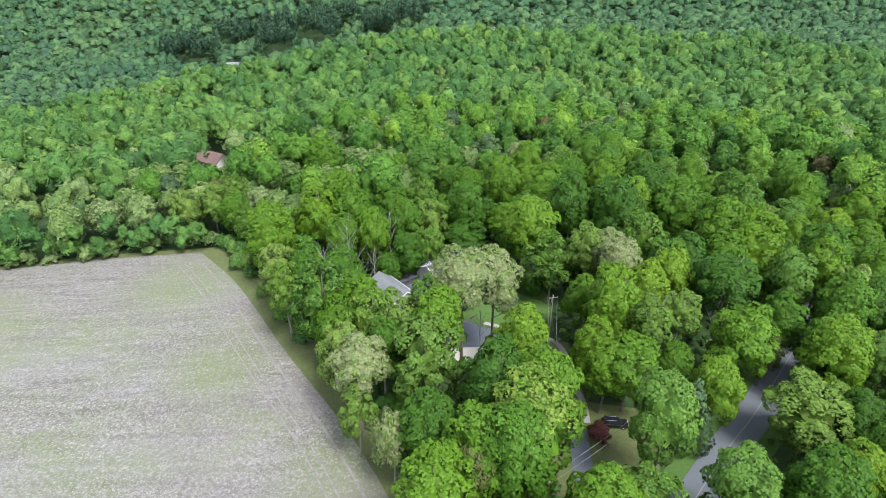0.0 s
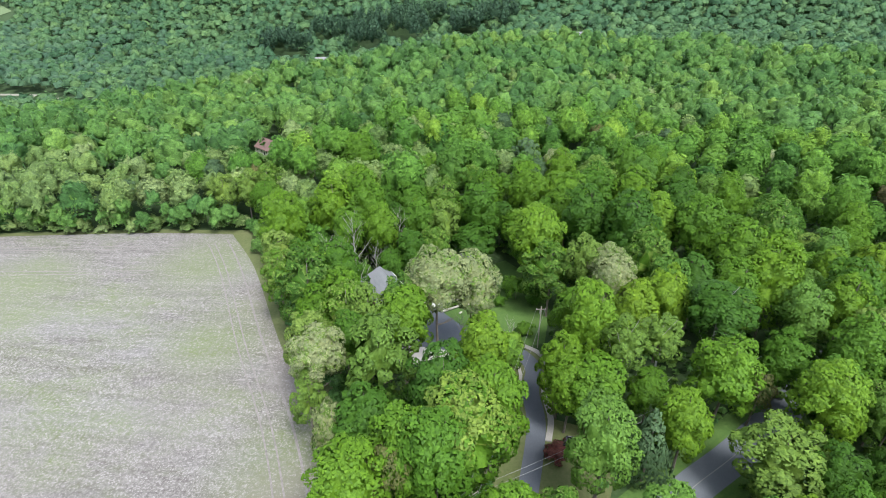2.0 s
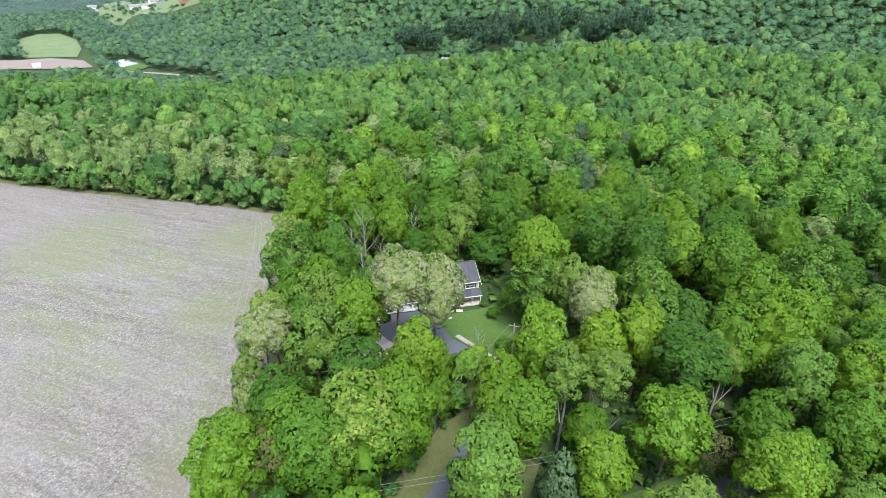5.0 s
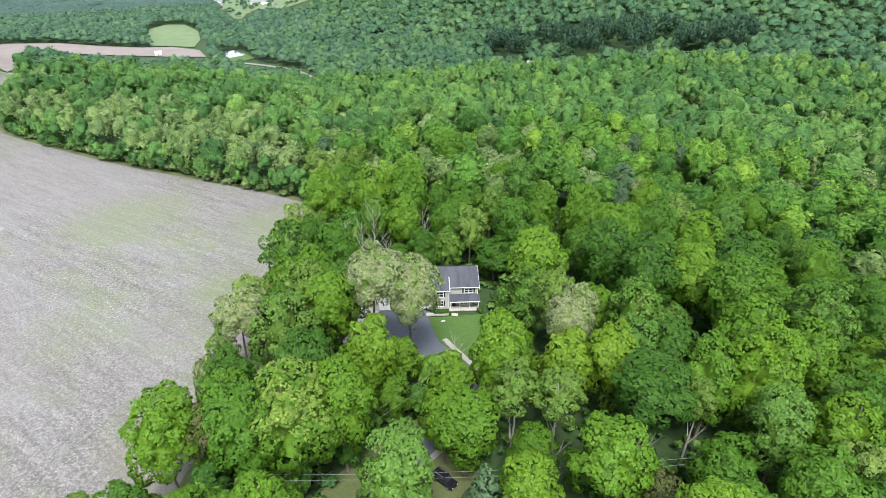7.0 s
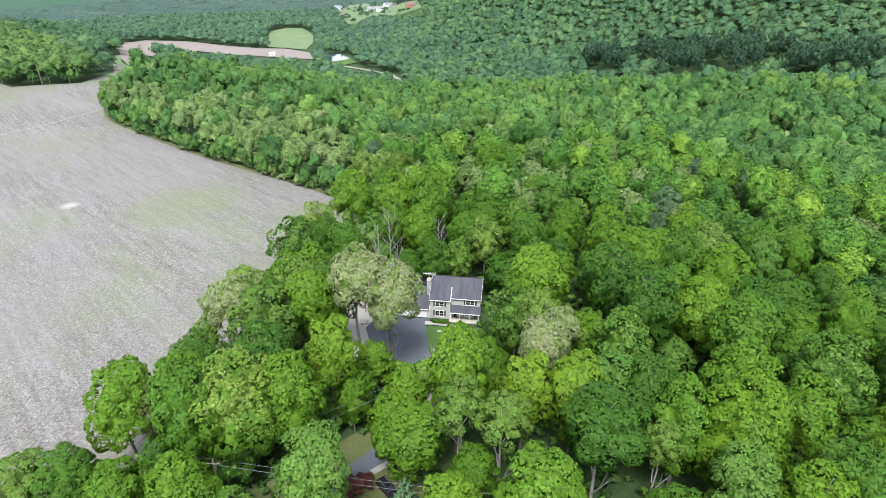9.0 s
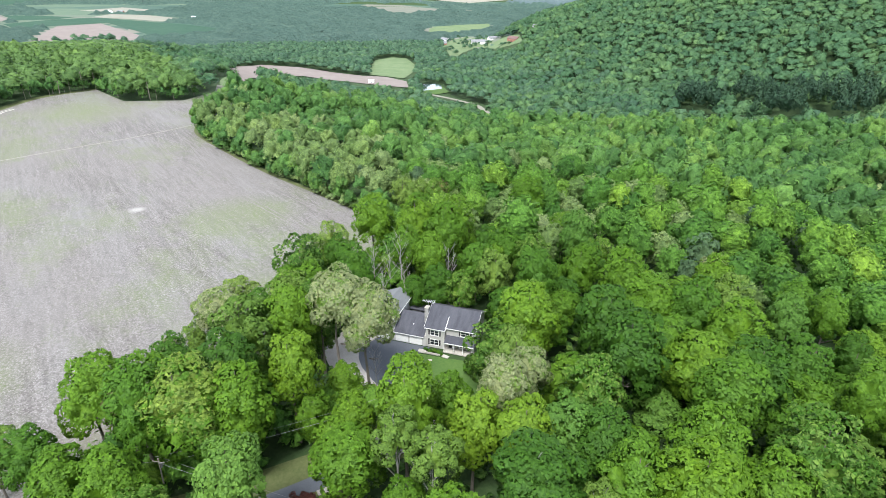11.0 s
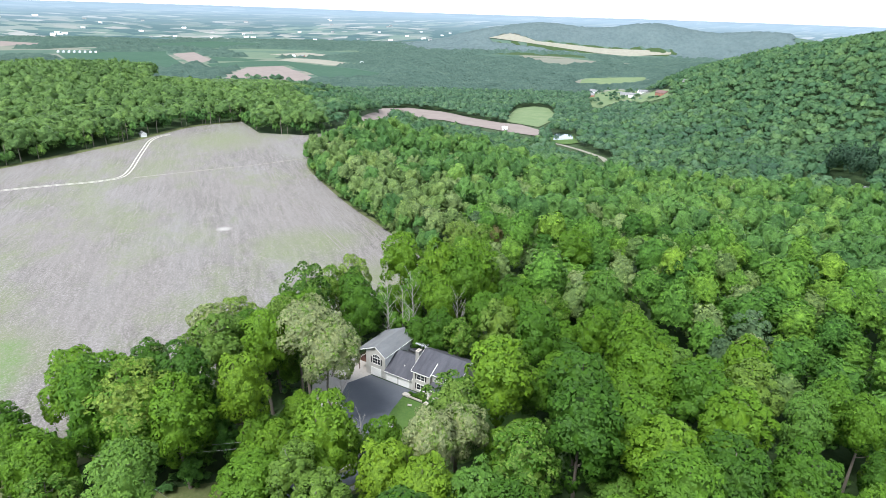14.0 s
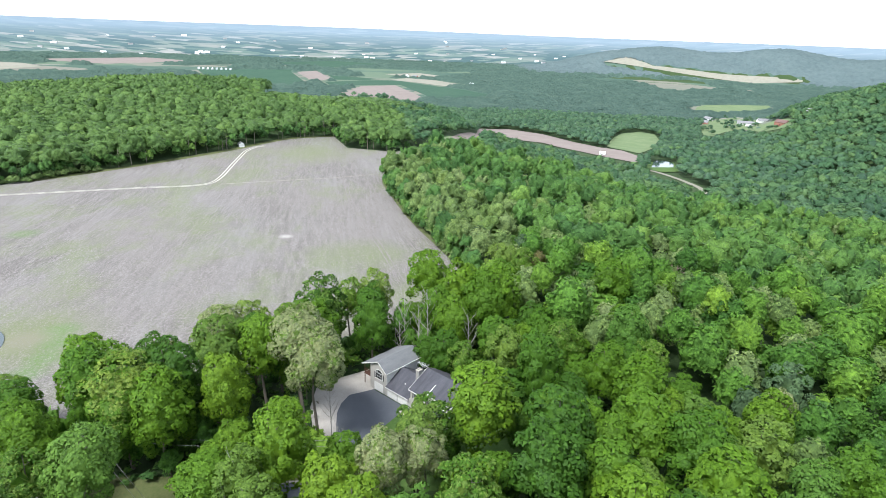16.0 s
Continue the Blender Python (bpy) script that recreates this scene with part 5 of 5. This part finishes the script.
KEY_TREES += [
    (60.2, 161, 22.6, 6.2, "maple"), (16.3, 211, 18.4, 5.0, "pine"), (-14.4, 185.4, 18, 5.4, "lime"), (-10, 149, 18.2, 5.0, "maple"), (-18.3, 139.8, 20.4, 4.4, "lime"),
    (-27.3, 153, 25, 6.2, "lime"), (37.5, 174.4, 21.6, 6.2, "maple"), (39, 186.4, 19.4, 6.2, "ash"), (3.8, 102.8, 29.0, 6.6, "locust"), (10.4, 106.0, 26.4, 5.5, "locust"), (-2.6, 101.4, 24.5, 4.8, "green_ash"),
    (-14.5, 98.5, 22.5, 5.4, "green_ash"), (-21, 101, 19, 5.0, "lime"),
]
KEY_TREES += [
    (30.3, 88.8, 17, 4.0, "lime"), (17.5, 90, 13, 3.2, "lime"), (45, 93, 13, 3.6, "maple"), (64.4, 115, 17, 3.0, "ash"), (51, 120.5, 21.5, 5.0, "bright"),
    (57, 123.6, 21.5, 5.0, "maple"), (78, 136, 22.5, 5.5, "lime"), (4.5, 47, 15.5, 4.5, "maple"), (-0.4, 41.5, 14, 4.5, "ash"),
]
KEY_TREES += [
    (13.9, 51, 16.5, 4.8, "lime"), (29, 59.5, 17, 5.0, "green_ash"), (-22.7, 119, 20, 5.0, "maple"), (-17.4, 105, 21, 5.5, "lime"), (28.8, 92.5, 19, 4.0, "yellow"),
    (76, 95.7, 18, 5.0, "maple"), (84, 106, 20.5, 5.5, "maple"), (64.6, 96.6, 13, 3.2, "brown"), (30.5, 168, 21.5, 6.0, "maple"), (48.8, 173, 22, 6.0, "lime"),
]
KEY_TREES += [
    (-8.4, 71.6, 17, 3.4, "white"), (25.4, 201, 17.5, 3.4, "white"), (-9, 97, 22, 5.4, "ash"), (30.5, 111.5, 17, 4.2, "lime"), (29.0, 82.4, 3.0, 2.6, "redbush"),
    (-35, 113.5, 20, 4.4, "green_ash"), (-38.5, 121, 21, 4.6, "ash"), (-32.5, 119, 19, 4.0, "maple"), (-9, 136, 15, 4.4, "maple"), (-14, 132.5, 11, 3.6, "maple"), (-3.5, 139.5, 15, 4.2, "green_ash"),
    (-7, 102.5, 12, 3.4, "ash"),
    (21.2, 118.4, 3.6, 2.6, "shrub"), (23, 131, 6, 3.6, "shrub"), (18.2, 132.6, 7.5, 3.8, "shrub"), (14.5, 129.0, 3.4, 1.9, "shrub"),
    (-62, 164, 15, 4.5, "maple"), (-70, 168, 17, 5.0, "ash"), (-56, 156, 14, 4.2, "green_ash"), (-78, 167, 16, 4.6, "ash"), (-49, 149, 15, 4.2, "maple"), (-65, 172, 18, 5.0, "green_ash"),
]
KEY_TREES += [(*house_xy(u, v), h, r, "shrub") for u, v, h, r in ((0.9, 1.3, 1.0, 0.7), (2.0, 1.5, 0.8, 0.75), (3.0, 1.4, 1.1, 0.7), (4.1, 1.5, 0.9, 0.75), (4.9, 2.2, 1.0, 0.7), (12.6, 1.6, 1.6, 1.0))]
BARE_TREES = [(-23.4, 133.8, 19.5, 4.0), (-28.5, 128, 16, 3.0), (-30, 121, 15, 3.0), (8.2, 108.4, 11, 3.4), (18.4, 109.8, 10, 3.4), (-20, 126, 14, 2.6), (-14, 143, 17, 3.2), (-26, 131.5, 15, 3.0), (-33, 126, 14, 3.0), (-17, 131, 13, 2.8)]


def scatter(step, seed, lo, hi):
    rng = np.random.default_rng(seed)
    xs, ys = np.meshgrid(np.arange(lo[0], hi[0], step), np.arange(lo[1], hi[1], step * 0.87))
    xs = xs + (np.arange(xs.shape[0]) % 2)[:, None] * step / 2
    x, y = xs.ravel() + rng.uniform(-0.36, 0.36, xs.size) * step, ys.ravel() + rng.uniform(-0.36, 0.36, xs.size) * step
    return x, y, rng


def seen_land(x, y):
    return (x < 62 + 0.77 * y) & (y > np.where(x < 30, 85 - 0.55 * (121 - x), 25 - 0.0 * x)) & (y > -420)


NEAR_CENTRE, NEAR_REACH, MID_REACH, FAR_REACH = (45.0, 118.0), 82.0, 165.0, 420.0


HIGH_CROWNS = {(58.4, 107): 0.47, (46.5, 97.8): 0.52, (39.8, 94.8): 0.5, (64.4, 115): 0.5}
GLADES = [(54.2, 71), (66, 108.5), (42.6, 87), (42, 107), (31, 99), (62, 123), (74.4, 134.7), (48.5, 105), (52.4, 90.8), (-22, 130), (-28, 125)]


def pale_belt(x, y, luck):
    """The belt of pale locusts along the north edge of the field, thinning out into the wood behind."""
    line = [(-60, 178), (-131, 168), (-170, 162), (-220, 157), (-262, 155)]
    return (near_line(x, y, line, 26) & (luck < 0.75)) | (near_line(x, y, line, 75) & (luck < 0.34)) | (luck < 0.06)


def plant():
    rng = np.random.default_rng(5)
    for x, y, top, r, kind in KEY_TREES:
        small = top < 8
        tree(x, y, top + (0 if small else 1.2), r * (1 if small else 1.08), kind, rng, HIGH_CROWNS.get((x, y), 0.18))
    bare = [trunk_mesh(np.random.default_rng(40 + k), 1.0, 0.011, 13, 0.24, bark_bare, "trunk", 0.35, (1.0, 2.0)) for k in range(3)]
    for k, (x, y, top, r) in enumerate(BARE_TREES):
        t = tagged(new("bare_tree"), "leafless pale grey tree with bare limbs", "tree", "leafless trees")
        t.location = (x, y, float(land(x, y)))
        b = new("trunk", bare[k % 3])
        b.parent, b.scale = t, (top, top, top)
        tagged(b, "pale bare trunk and limbs")
    kx, ky, kr = (np.array([k[i] for k in KEY_TREES]) for i in (0, 1, 3))
    x, y, rng = scatter(9.3, 3, (-150, -40), (300, 360))
    d = np.hypot(x - NEAR_CENTRE[0], y - NEAR_CENTRE[1])
    ok = growing(x, y) & seen_land(x, y) & (d < MID_REACH)
    for a, b, r in zip(kx, ky, kr):
        ok &= np.hypot(x - a, y - b) > r * 0.6 + 3.0
    for a, b in GLADES:
        ok &= np.hypot(x - a, y - b) > 7
    x, y, d = x[ok], y[ok], d[ok]
    near = d < NEAR_REACH
    kinds = np.array(["maple", "lime", "ash", "green_ash", "bright", "yellow"])
    for a, b in zip(x[near], y[near]):
        k = kinds[rng.choice(6, p=[0.45, 0.23, 0.08, 0.11, 0.09, 0.04])]
        tree(a, b, rng.uniform(11, 23.5), rng.uniform(3.6, 6.4), k, rng, 0.15)
    x, y = x[~near], y[~near]
    pale = pale_belt(x, y, rng.random(len(x)))
    luck = rng.random(len(x))
    flower, fir, copper = ~pale & (luck < 0.02), ~pale & (luck > 0.975), ~pale & (luck > 0.5) & (luck < 0.515)
    plain = ~(pale | flower | fir | copper)
    woods("woodland", x[plain], y[plain], MID_SET, rng, (12, 25), (3.8, 7.2), "dense broadleaf woodland in fresh green leaf", [wood_mid])
    woods("flowering_trees", x[flower], y[flower], MID_SET, rng, (13, 18), (2.4, 3.6), "trees in creamy white blossom standing in the wood", [wood_blossom])
    woods("pines", x[fir], y[fir], MID_SET, rng, (14, 19), (3.4, 4.6), "grey-green pines standing in the wood", [wood_fir])
    woods("brown_trees", x[copper], y[copper], MID_SET, rng, (14, 18), (3.2, 4.4), "trees with reddish brown new leaves in the wood", [wood_copper])
    woods("locust_wood", x[pale], y[pale], MID_SET, rng, (14, 19), (4.0, 5.6), "pale flowering locust trees along the field", [wood_pale])
    x, y, rng = scatter(9.6, 4, (-620, -330), (560, 640))
    d = np.hypot(x - NEAR_CENTRE[0], y - NEAR_CENTRE[1])
    pines = pine_ground(x, y)
    ok = growing(x, y) & seen_land(x, y) & (d >= MID_REACH) & (d < FAR_REACH) & ~pines & (np.hypot(x + 100, y - 250) > 12)
    west = ok & (((x < -300) & (y < 170)) | (y < 60) & (x < -60))
    woods("west_wood", x[west], y[west], FAR_SET, rng, (14.5, 20), (5.6, 8.2), "olive green wood along the end of the field", [wood_west])
    ok &= ~west
    pale = pale_belt(x, y, rng.random(len(x)))
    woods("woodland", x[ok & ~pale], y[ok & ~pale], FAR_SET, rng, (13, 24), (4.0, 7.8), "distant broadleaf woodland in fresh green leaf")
    woods("locust_wood", x[ok & pale], y[ok & pale], FAR_SET, rng, (13, 19), (4.2, 5.8), "pale flowering locust trees along the field", [wood_pale])
    x, y, rng = scatter(7.5, 8, (-275, 540), (0, 645))
    ok = pine_ground(x, y)
    woods("pine_stand", x[ok], y[ok], CONE_SET, rng, (26, 34), (3.6, 4.8), "stand of dark blue-green pines on the slope", [wood_dark])
    x, y, rng = scatter(10.6, 6, (-1500, -700), (700, 1120))
    d = np.hypot(x - NEAR_CENTRE[0], y - NEAR_CENTRE[1])
    ok = growing(x, y) & seen_land(x, y) & (d >= FAR_REACH) & (d < 1500) & ~((x < -780) & (y < 90)) & ((d < 720) | (x < 110 - 0.36 * (y - 75))) & ~pine_ground(x, y) & (np.hypot(x + 180, y - 530) > 14) & (np.hypot(x - 46, y - 586) > 14)
    low = ok & (land(x, y) + rng.normal(0, 14, len(x)) < -56)
    ok &= ~low
    scrub = ok & (x < -600) & (y > 20) & (y < 250) & (x > -1200)
    ok &= ~scrub
    woods("scrub", x[scrub], y[scrub], LEAN_SET, rng, (3, 6), (5.4, 7.6), "low green scrub on the slope behind the wood", [wood_west], low_share=0.0)
    west = ok & (((x < -300) & (y < 170)) | (y < 60) & (x < -60))
    ok &= ~west
    woods("woodland", x[ok], y[ok], VERY_FAR_SET, rng, (12, 19), (4.8, 9.2), "far wooded hillside in fresh green leaf, tinted bluish for haze", [wood_hill_hazed])
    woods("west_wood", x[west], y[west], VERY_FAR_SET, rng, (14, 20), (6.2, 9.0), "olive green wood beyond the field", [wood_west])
    woods("valley_wood", x[low], y[low], LEAN_SET, rng, (11, 17), (5.4, 7.6), "woodland on the low ground, tinted blue-green for haze", [wood_valley_hazed])
    canopy()
    x, y = rng.uniform(-1380, -780, 260), rng.uniform(800, 1150, 260)
    ok = inside(x, y, FAR_FIELDS[2][1])
    woods("village_trees", x[ok], y[ok], FAR_SET, rng, (7, 13), (3.5, 6), "garden trees between the village houses", [wood_valley_hazed], low_share=0.1)
    edge = FIELD[1:25]
    ex, ey = [], []
    for (x0, y0), (x1, y1) in zip(edge, edge[1:]):
        ln = math.hypot(x1 - x0, y1 - y0)
        for k in range(int(ln / 3.6)):
            t = (k + rng.uniform(0.2, 0.8)) / max(1, int(ln / 3.6))
            off = rng.uniform(2.6, 6.6) if max(x0, x1) > -60 else rng.uniform(-0.6, 2.6)
            ex.append(x0 + (x1 - x0) * t + (y1 - y0) / ln * off), ey.append(y0 + (y1 - y0) * t - (x1 - x0) / ln * off)
    ex, ey = np.array(ex), np.array(ey)
    ok = (np.hypot(ex + 398, ey - 200) > 38)
    ex, ey = ex[ok], ey[ok]
    east = ex > -72
    woods("hedge", ex[east], ey[east], MID_SET, rng, (2.2, 7.0), (1.5, 2.9), "leafy scrub along the edge of the field", low_share=0.0)
    west = ex < -296
    wx, wy = ex[west], ey[west]
    V, F = [], []
    for a, b in zip(wx + rng.uniform(-3, 3, len(wx)), wy + rng.uniform(-2, 2, len(wx))):
        if rng.random() < 0.66:
            continue
        g, h, r, k0 = float(land(a, b)), rng.uniform(8, 15), rng.uniform(0.16, 0.34), len(V)
        lx, ly = rng.normal(0, 0.5, 2)
        for z, w, s in ((-0.4, 1.0, 0.0), (h, 0.6, 1.0)):
            V += [(a + lx * s + r * w * math.cos(q * math.pi / 2.5), b + ly * s + r * w * math.sin(q * math.pi / 2.5), g + z) for q in range(5)]
        for q in range(5):
            F += [k0 + q, k0 + (q + 1) % 5, k0 + 5 + (q + 1) % 5, k0 + 5 + q]
    tagged(new("edge_trunks", mesh_of("edge_trunks", np.array(V), F, [4] * (len(F) // 4), [bark])), "grey trunks at the edge of the wood", "trunks", kind="stuff")
    north = ~east & ~west
    bx, by = np.repeat(ex[north], 2) + rng.uniform(-2, 2, 2 * north.sum()), np.repeat(ey[north], 2) + rng.uniform(0.2, 4.5, 2 * north.sum())
    woods("hedge", bx, by, FAR_SET, rng, (2.5, 6), (1.8, 3.2), "low leafy scrub where the wood meets the field", [wood_pale], low_share=0.0)
    thin = ~east & (~west | (rng.random(len(ex)) < 0.88))
    woods("hedge", ex[thin], ey[thin], FAR_SET, rng, (7, 15), (2.4, 3.8), "edge of the wood with low boughs along the field", [wood_leaf], low_share=0.06)
    x, y, rng = scatter(6.5, 14, (-48, 44), (22, 140))
    ok = growing(x, y) & seen_land(x, y) & (np.hypot(x - 3, y - 98) > 10)
    woods("young_trees", x[ok], y[ok], FAR_SET, rng, (6, 13), (2.6, 4.2), "young trees growing up between the tall ones by the field", [wood_mid], low_share=0.04)
    x, y, rng = scatter(5.0, 12, (-70, 20), (130, 200))
    ok = growing(x, y) & seen_land(x, y)
    woods("undergrowth", x[ok], y[ok], BUSH_SET, rng, (1.2, 4.4), (1.7, 3.0), "leafy undergrowth and saplings below the trees", low_share=0.0)


def canopy():
    """The closed canopy of the woods on the plain and the far hills, as one sheet with ragged borders."""
    rng = np.random.default_rng(7)
    step, low, high = 17.0, (-4000, -1900), (-650, 3300)
    nx, ny = int((high[0] - low[0]) / step), int((high[1] - low[1]) / step)
    gx, gy = np.meshgrid(low[0] + step * np.arange(nx), low[1] + step * np.arange(ny))
    x, y = gx + rng.uniform(-6, 6, gx.shape), gy + rng.uniform(-6, 6, gx.shape)
    d = np.hypot(x - NEAR_CENTRE[0], y - NEAR_CENTRE[1])
    flat = lambda f: np.array([f(a, b) for a, b in zip(x.ravel(), y.ravel())]).reshape(x.shape)
    patch = flat(lambda a, b: noise.noise(Vector((a * 0.0016, b * 0.0016, 3.1))) + 0.45 * noise.noise(Vector((a * 0.006, b * 0.006, 1.7))))
    z = land(x, y)
    ok = (y > 85 - 0.55 * (121 - x)) & (d >= 1430) & (d < 3950) & (y < 200 - 1.15 * x)
    ok &= (patch > np.interp(d, (1450, 2200, 3000), (-0.8, -0.45, -0.25))) | (z > -104)
    ok &= growing(x.ravel(), y.ravel(), 1).reshape(x.shape)
    all_in = ok.copy()
    for a in (-1, 0, 1):
        for b in (-1, 0, 1):
            all_in &= np.roll(np.roll(ok, a, 0), b, 1)
    top = np.where(all_in, z + 11 + rng.uniform(-7, 6, x.shape), z + 0.6)
    quad = ok[:-1, :-1] & ok[1:, :-1] & ok[:-1, 1:] & ok[1:, 1:]
    i, j = np.nonzero(quad)
    k = i * nx + j
    f = np.stack((k, k + 1, k + nx + 1, k + nx), 1).ravel()
    used, f = np.unique(f, return_inverse=True)
    v = np.stack((x, y, top), 2).reshape(-1, 3)[used]
    # Ridge faces past 3250 m take the paler canopy, haze as colour.
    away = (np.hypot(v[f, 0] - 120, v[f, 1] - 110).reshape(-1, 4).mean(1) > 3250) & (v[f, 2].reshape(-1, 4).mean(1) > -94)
    me = mesh_of("far_woods", v, f, np.full(len(k), 4), [wood_far_hazed, wood_ridge_hazed], away)
    me.polygons.foreach_set("use_smooth", np.ones(len(me.polygons), bool))
    tagged(new("far_woods", me), "blocks of woodland across the plain and hills, hazed blue-green", "woodland", kind="stuff")


def woods(name, x, y, crowns, rng, tops, radii, label, mats=None, low_share=0.22):
    """Many trees as one object."""
    V, F, S, T, N = [], [], [], [], []
    n = 0
    z = land(x, y)
    which = rng.integers(len(crowns), size=len(x))
    drift = np.array([0.35 * noise.noise(Vector((a * 0.01, b * 0.01, 0.3))) for a, b in zip(x, y)])
    swell = np.array([0.35 * noise.noise(Vector((a * 0.022, b * 0.022, 5.3))) for a, b in zip(x, y)])
    for k, (v, f, s, nn) in enumerate(crowns):
        sel = np.nonzero(which == k)[0]
        if not len(sel):
            continue
        ang = rng.uniform(0, 2 * np.pi, len(sel))
        top, rad = rng.uniform(*tops, len(sel)), rng.uniform(*radii, len(sel))
        top = top * (1 + 0.5 * swell[sel])
        ca, sa = np.cos(ang) * rad, np.sin(ang) * rad
        low = np.maximum(top * low_share, top - 2.7 * rad) if low_share else top * 0
        px = x[sel][:, None] + v[None, :, 0] * ca[:, None] - v[None, :, 1] * sa[:, None]
        py = y[sel][:, None] + v[None, :, 0] * sa[:, None] + v[None, :, 1] * ca[:, None]
        pz = z[sel][:, None] + low[:, None] + v[None, :, 2] * ((top - low) / 2)[:, None]
        V.append(np.stack([px, py, pz], 2).reshape(-1, 3))
        c1, s1 = np.cos(ang)[:, None], np.sin(ang)[:, None]
        N.append(np.stack([nn[None, :, 0] * c1 - nn[None, :, 1] * s1, nn[None, :, 0] * s1 + nn[None, :, 1] * c1, np.repeat(nn[None, :, 2], len(sel), 0)], 2).reshape(-1, 3))
        F.append((f[None, :] + n + (np.arange(len(sel)) * len(v))[:, None]).ravel())
        S.append(np.tile(s, len(sel)))
        T.append(np.repeat(np.clip(rng.normal(0.45, 0.26, len(sel)) + drift[sel], 0, 1), len(v)))
        n += len(v) * len(sel)
    me = mesh_of(name, np.concatenate(V), np.concatenate(F), np.concatenate(S), mats or [wood_leaf], None, np.concatenate(T))
    me.polygons.foreach_set("use_smooth", np.ones(len(me.polygons), bool))
    if len(crowns[0][2]) > 40:
        me.normals_split_custom_set_from_vertices(np.concatenate(N).astype(np.float32))
    return tagged(new(name, me), label, "woodland", kind="stuff")


MID_SET = [crown_arrays(np.random.default_rng(100 + k), 26, 600, 0.12, puffs=4, heart=4, heart_size=0.9, below=-0.35, wild=0.4, lumps=0.05) for k in range(8)]
FAR_SET = [crown_arrays(np.random.default_rng(200 + k), 18, 130, 0.14, puffs=3, heart=4, heart_size=0.97, below=-0.1, wild=0.3, lumps=0.06) for k in range(8)]
VERY_FAR_SET = [crown_arrays(np.random.default_rng(300 + k), 9, 46, 0.2, puffs=0, heart=2, heart_size=0.96, below=-0.1, wild=0.35, lumps=0.08, tall=1.1, swell=1.15) for k in range(8)]
LEAN_SET = [crown_arrays(np.random.default_rng(350 + k), 9, 14, 0.2, puffs=0, heart=2, heart_size=1.0, below=-0.05, wild=0.35, lumps=0.1, tall=1.1, swell=1.15) for k in range(8)]
CONE_SET = [crown_arrays(np.random.default_rng(400 + k), 8, 140, 0.22, shape="cone", puffs=0) for k in range(3)]
BUSH_SET = [crown_arrays(np.random.default_rng(600 + k), 3, 40, 0.34, puffs=0, heart=0) for k in range(3)]
plant()
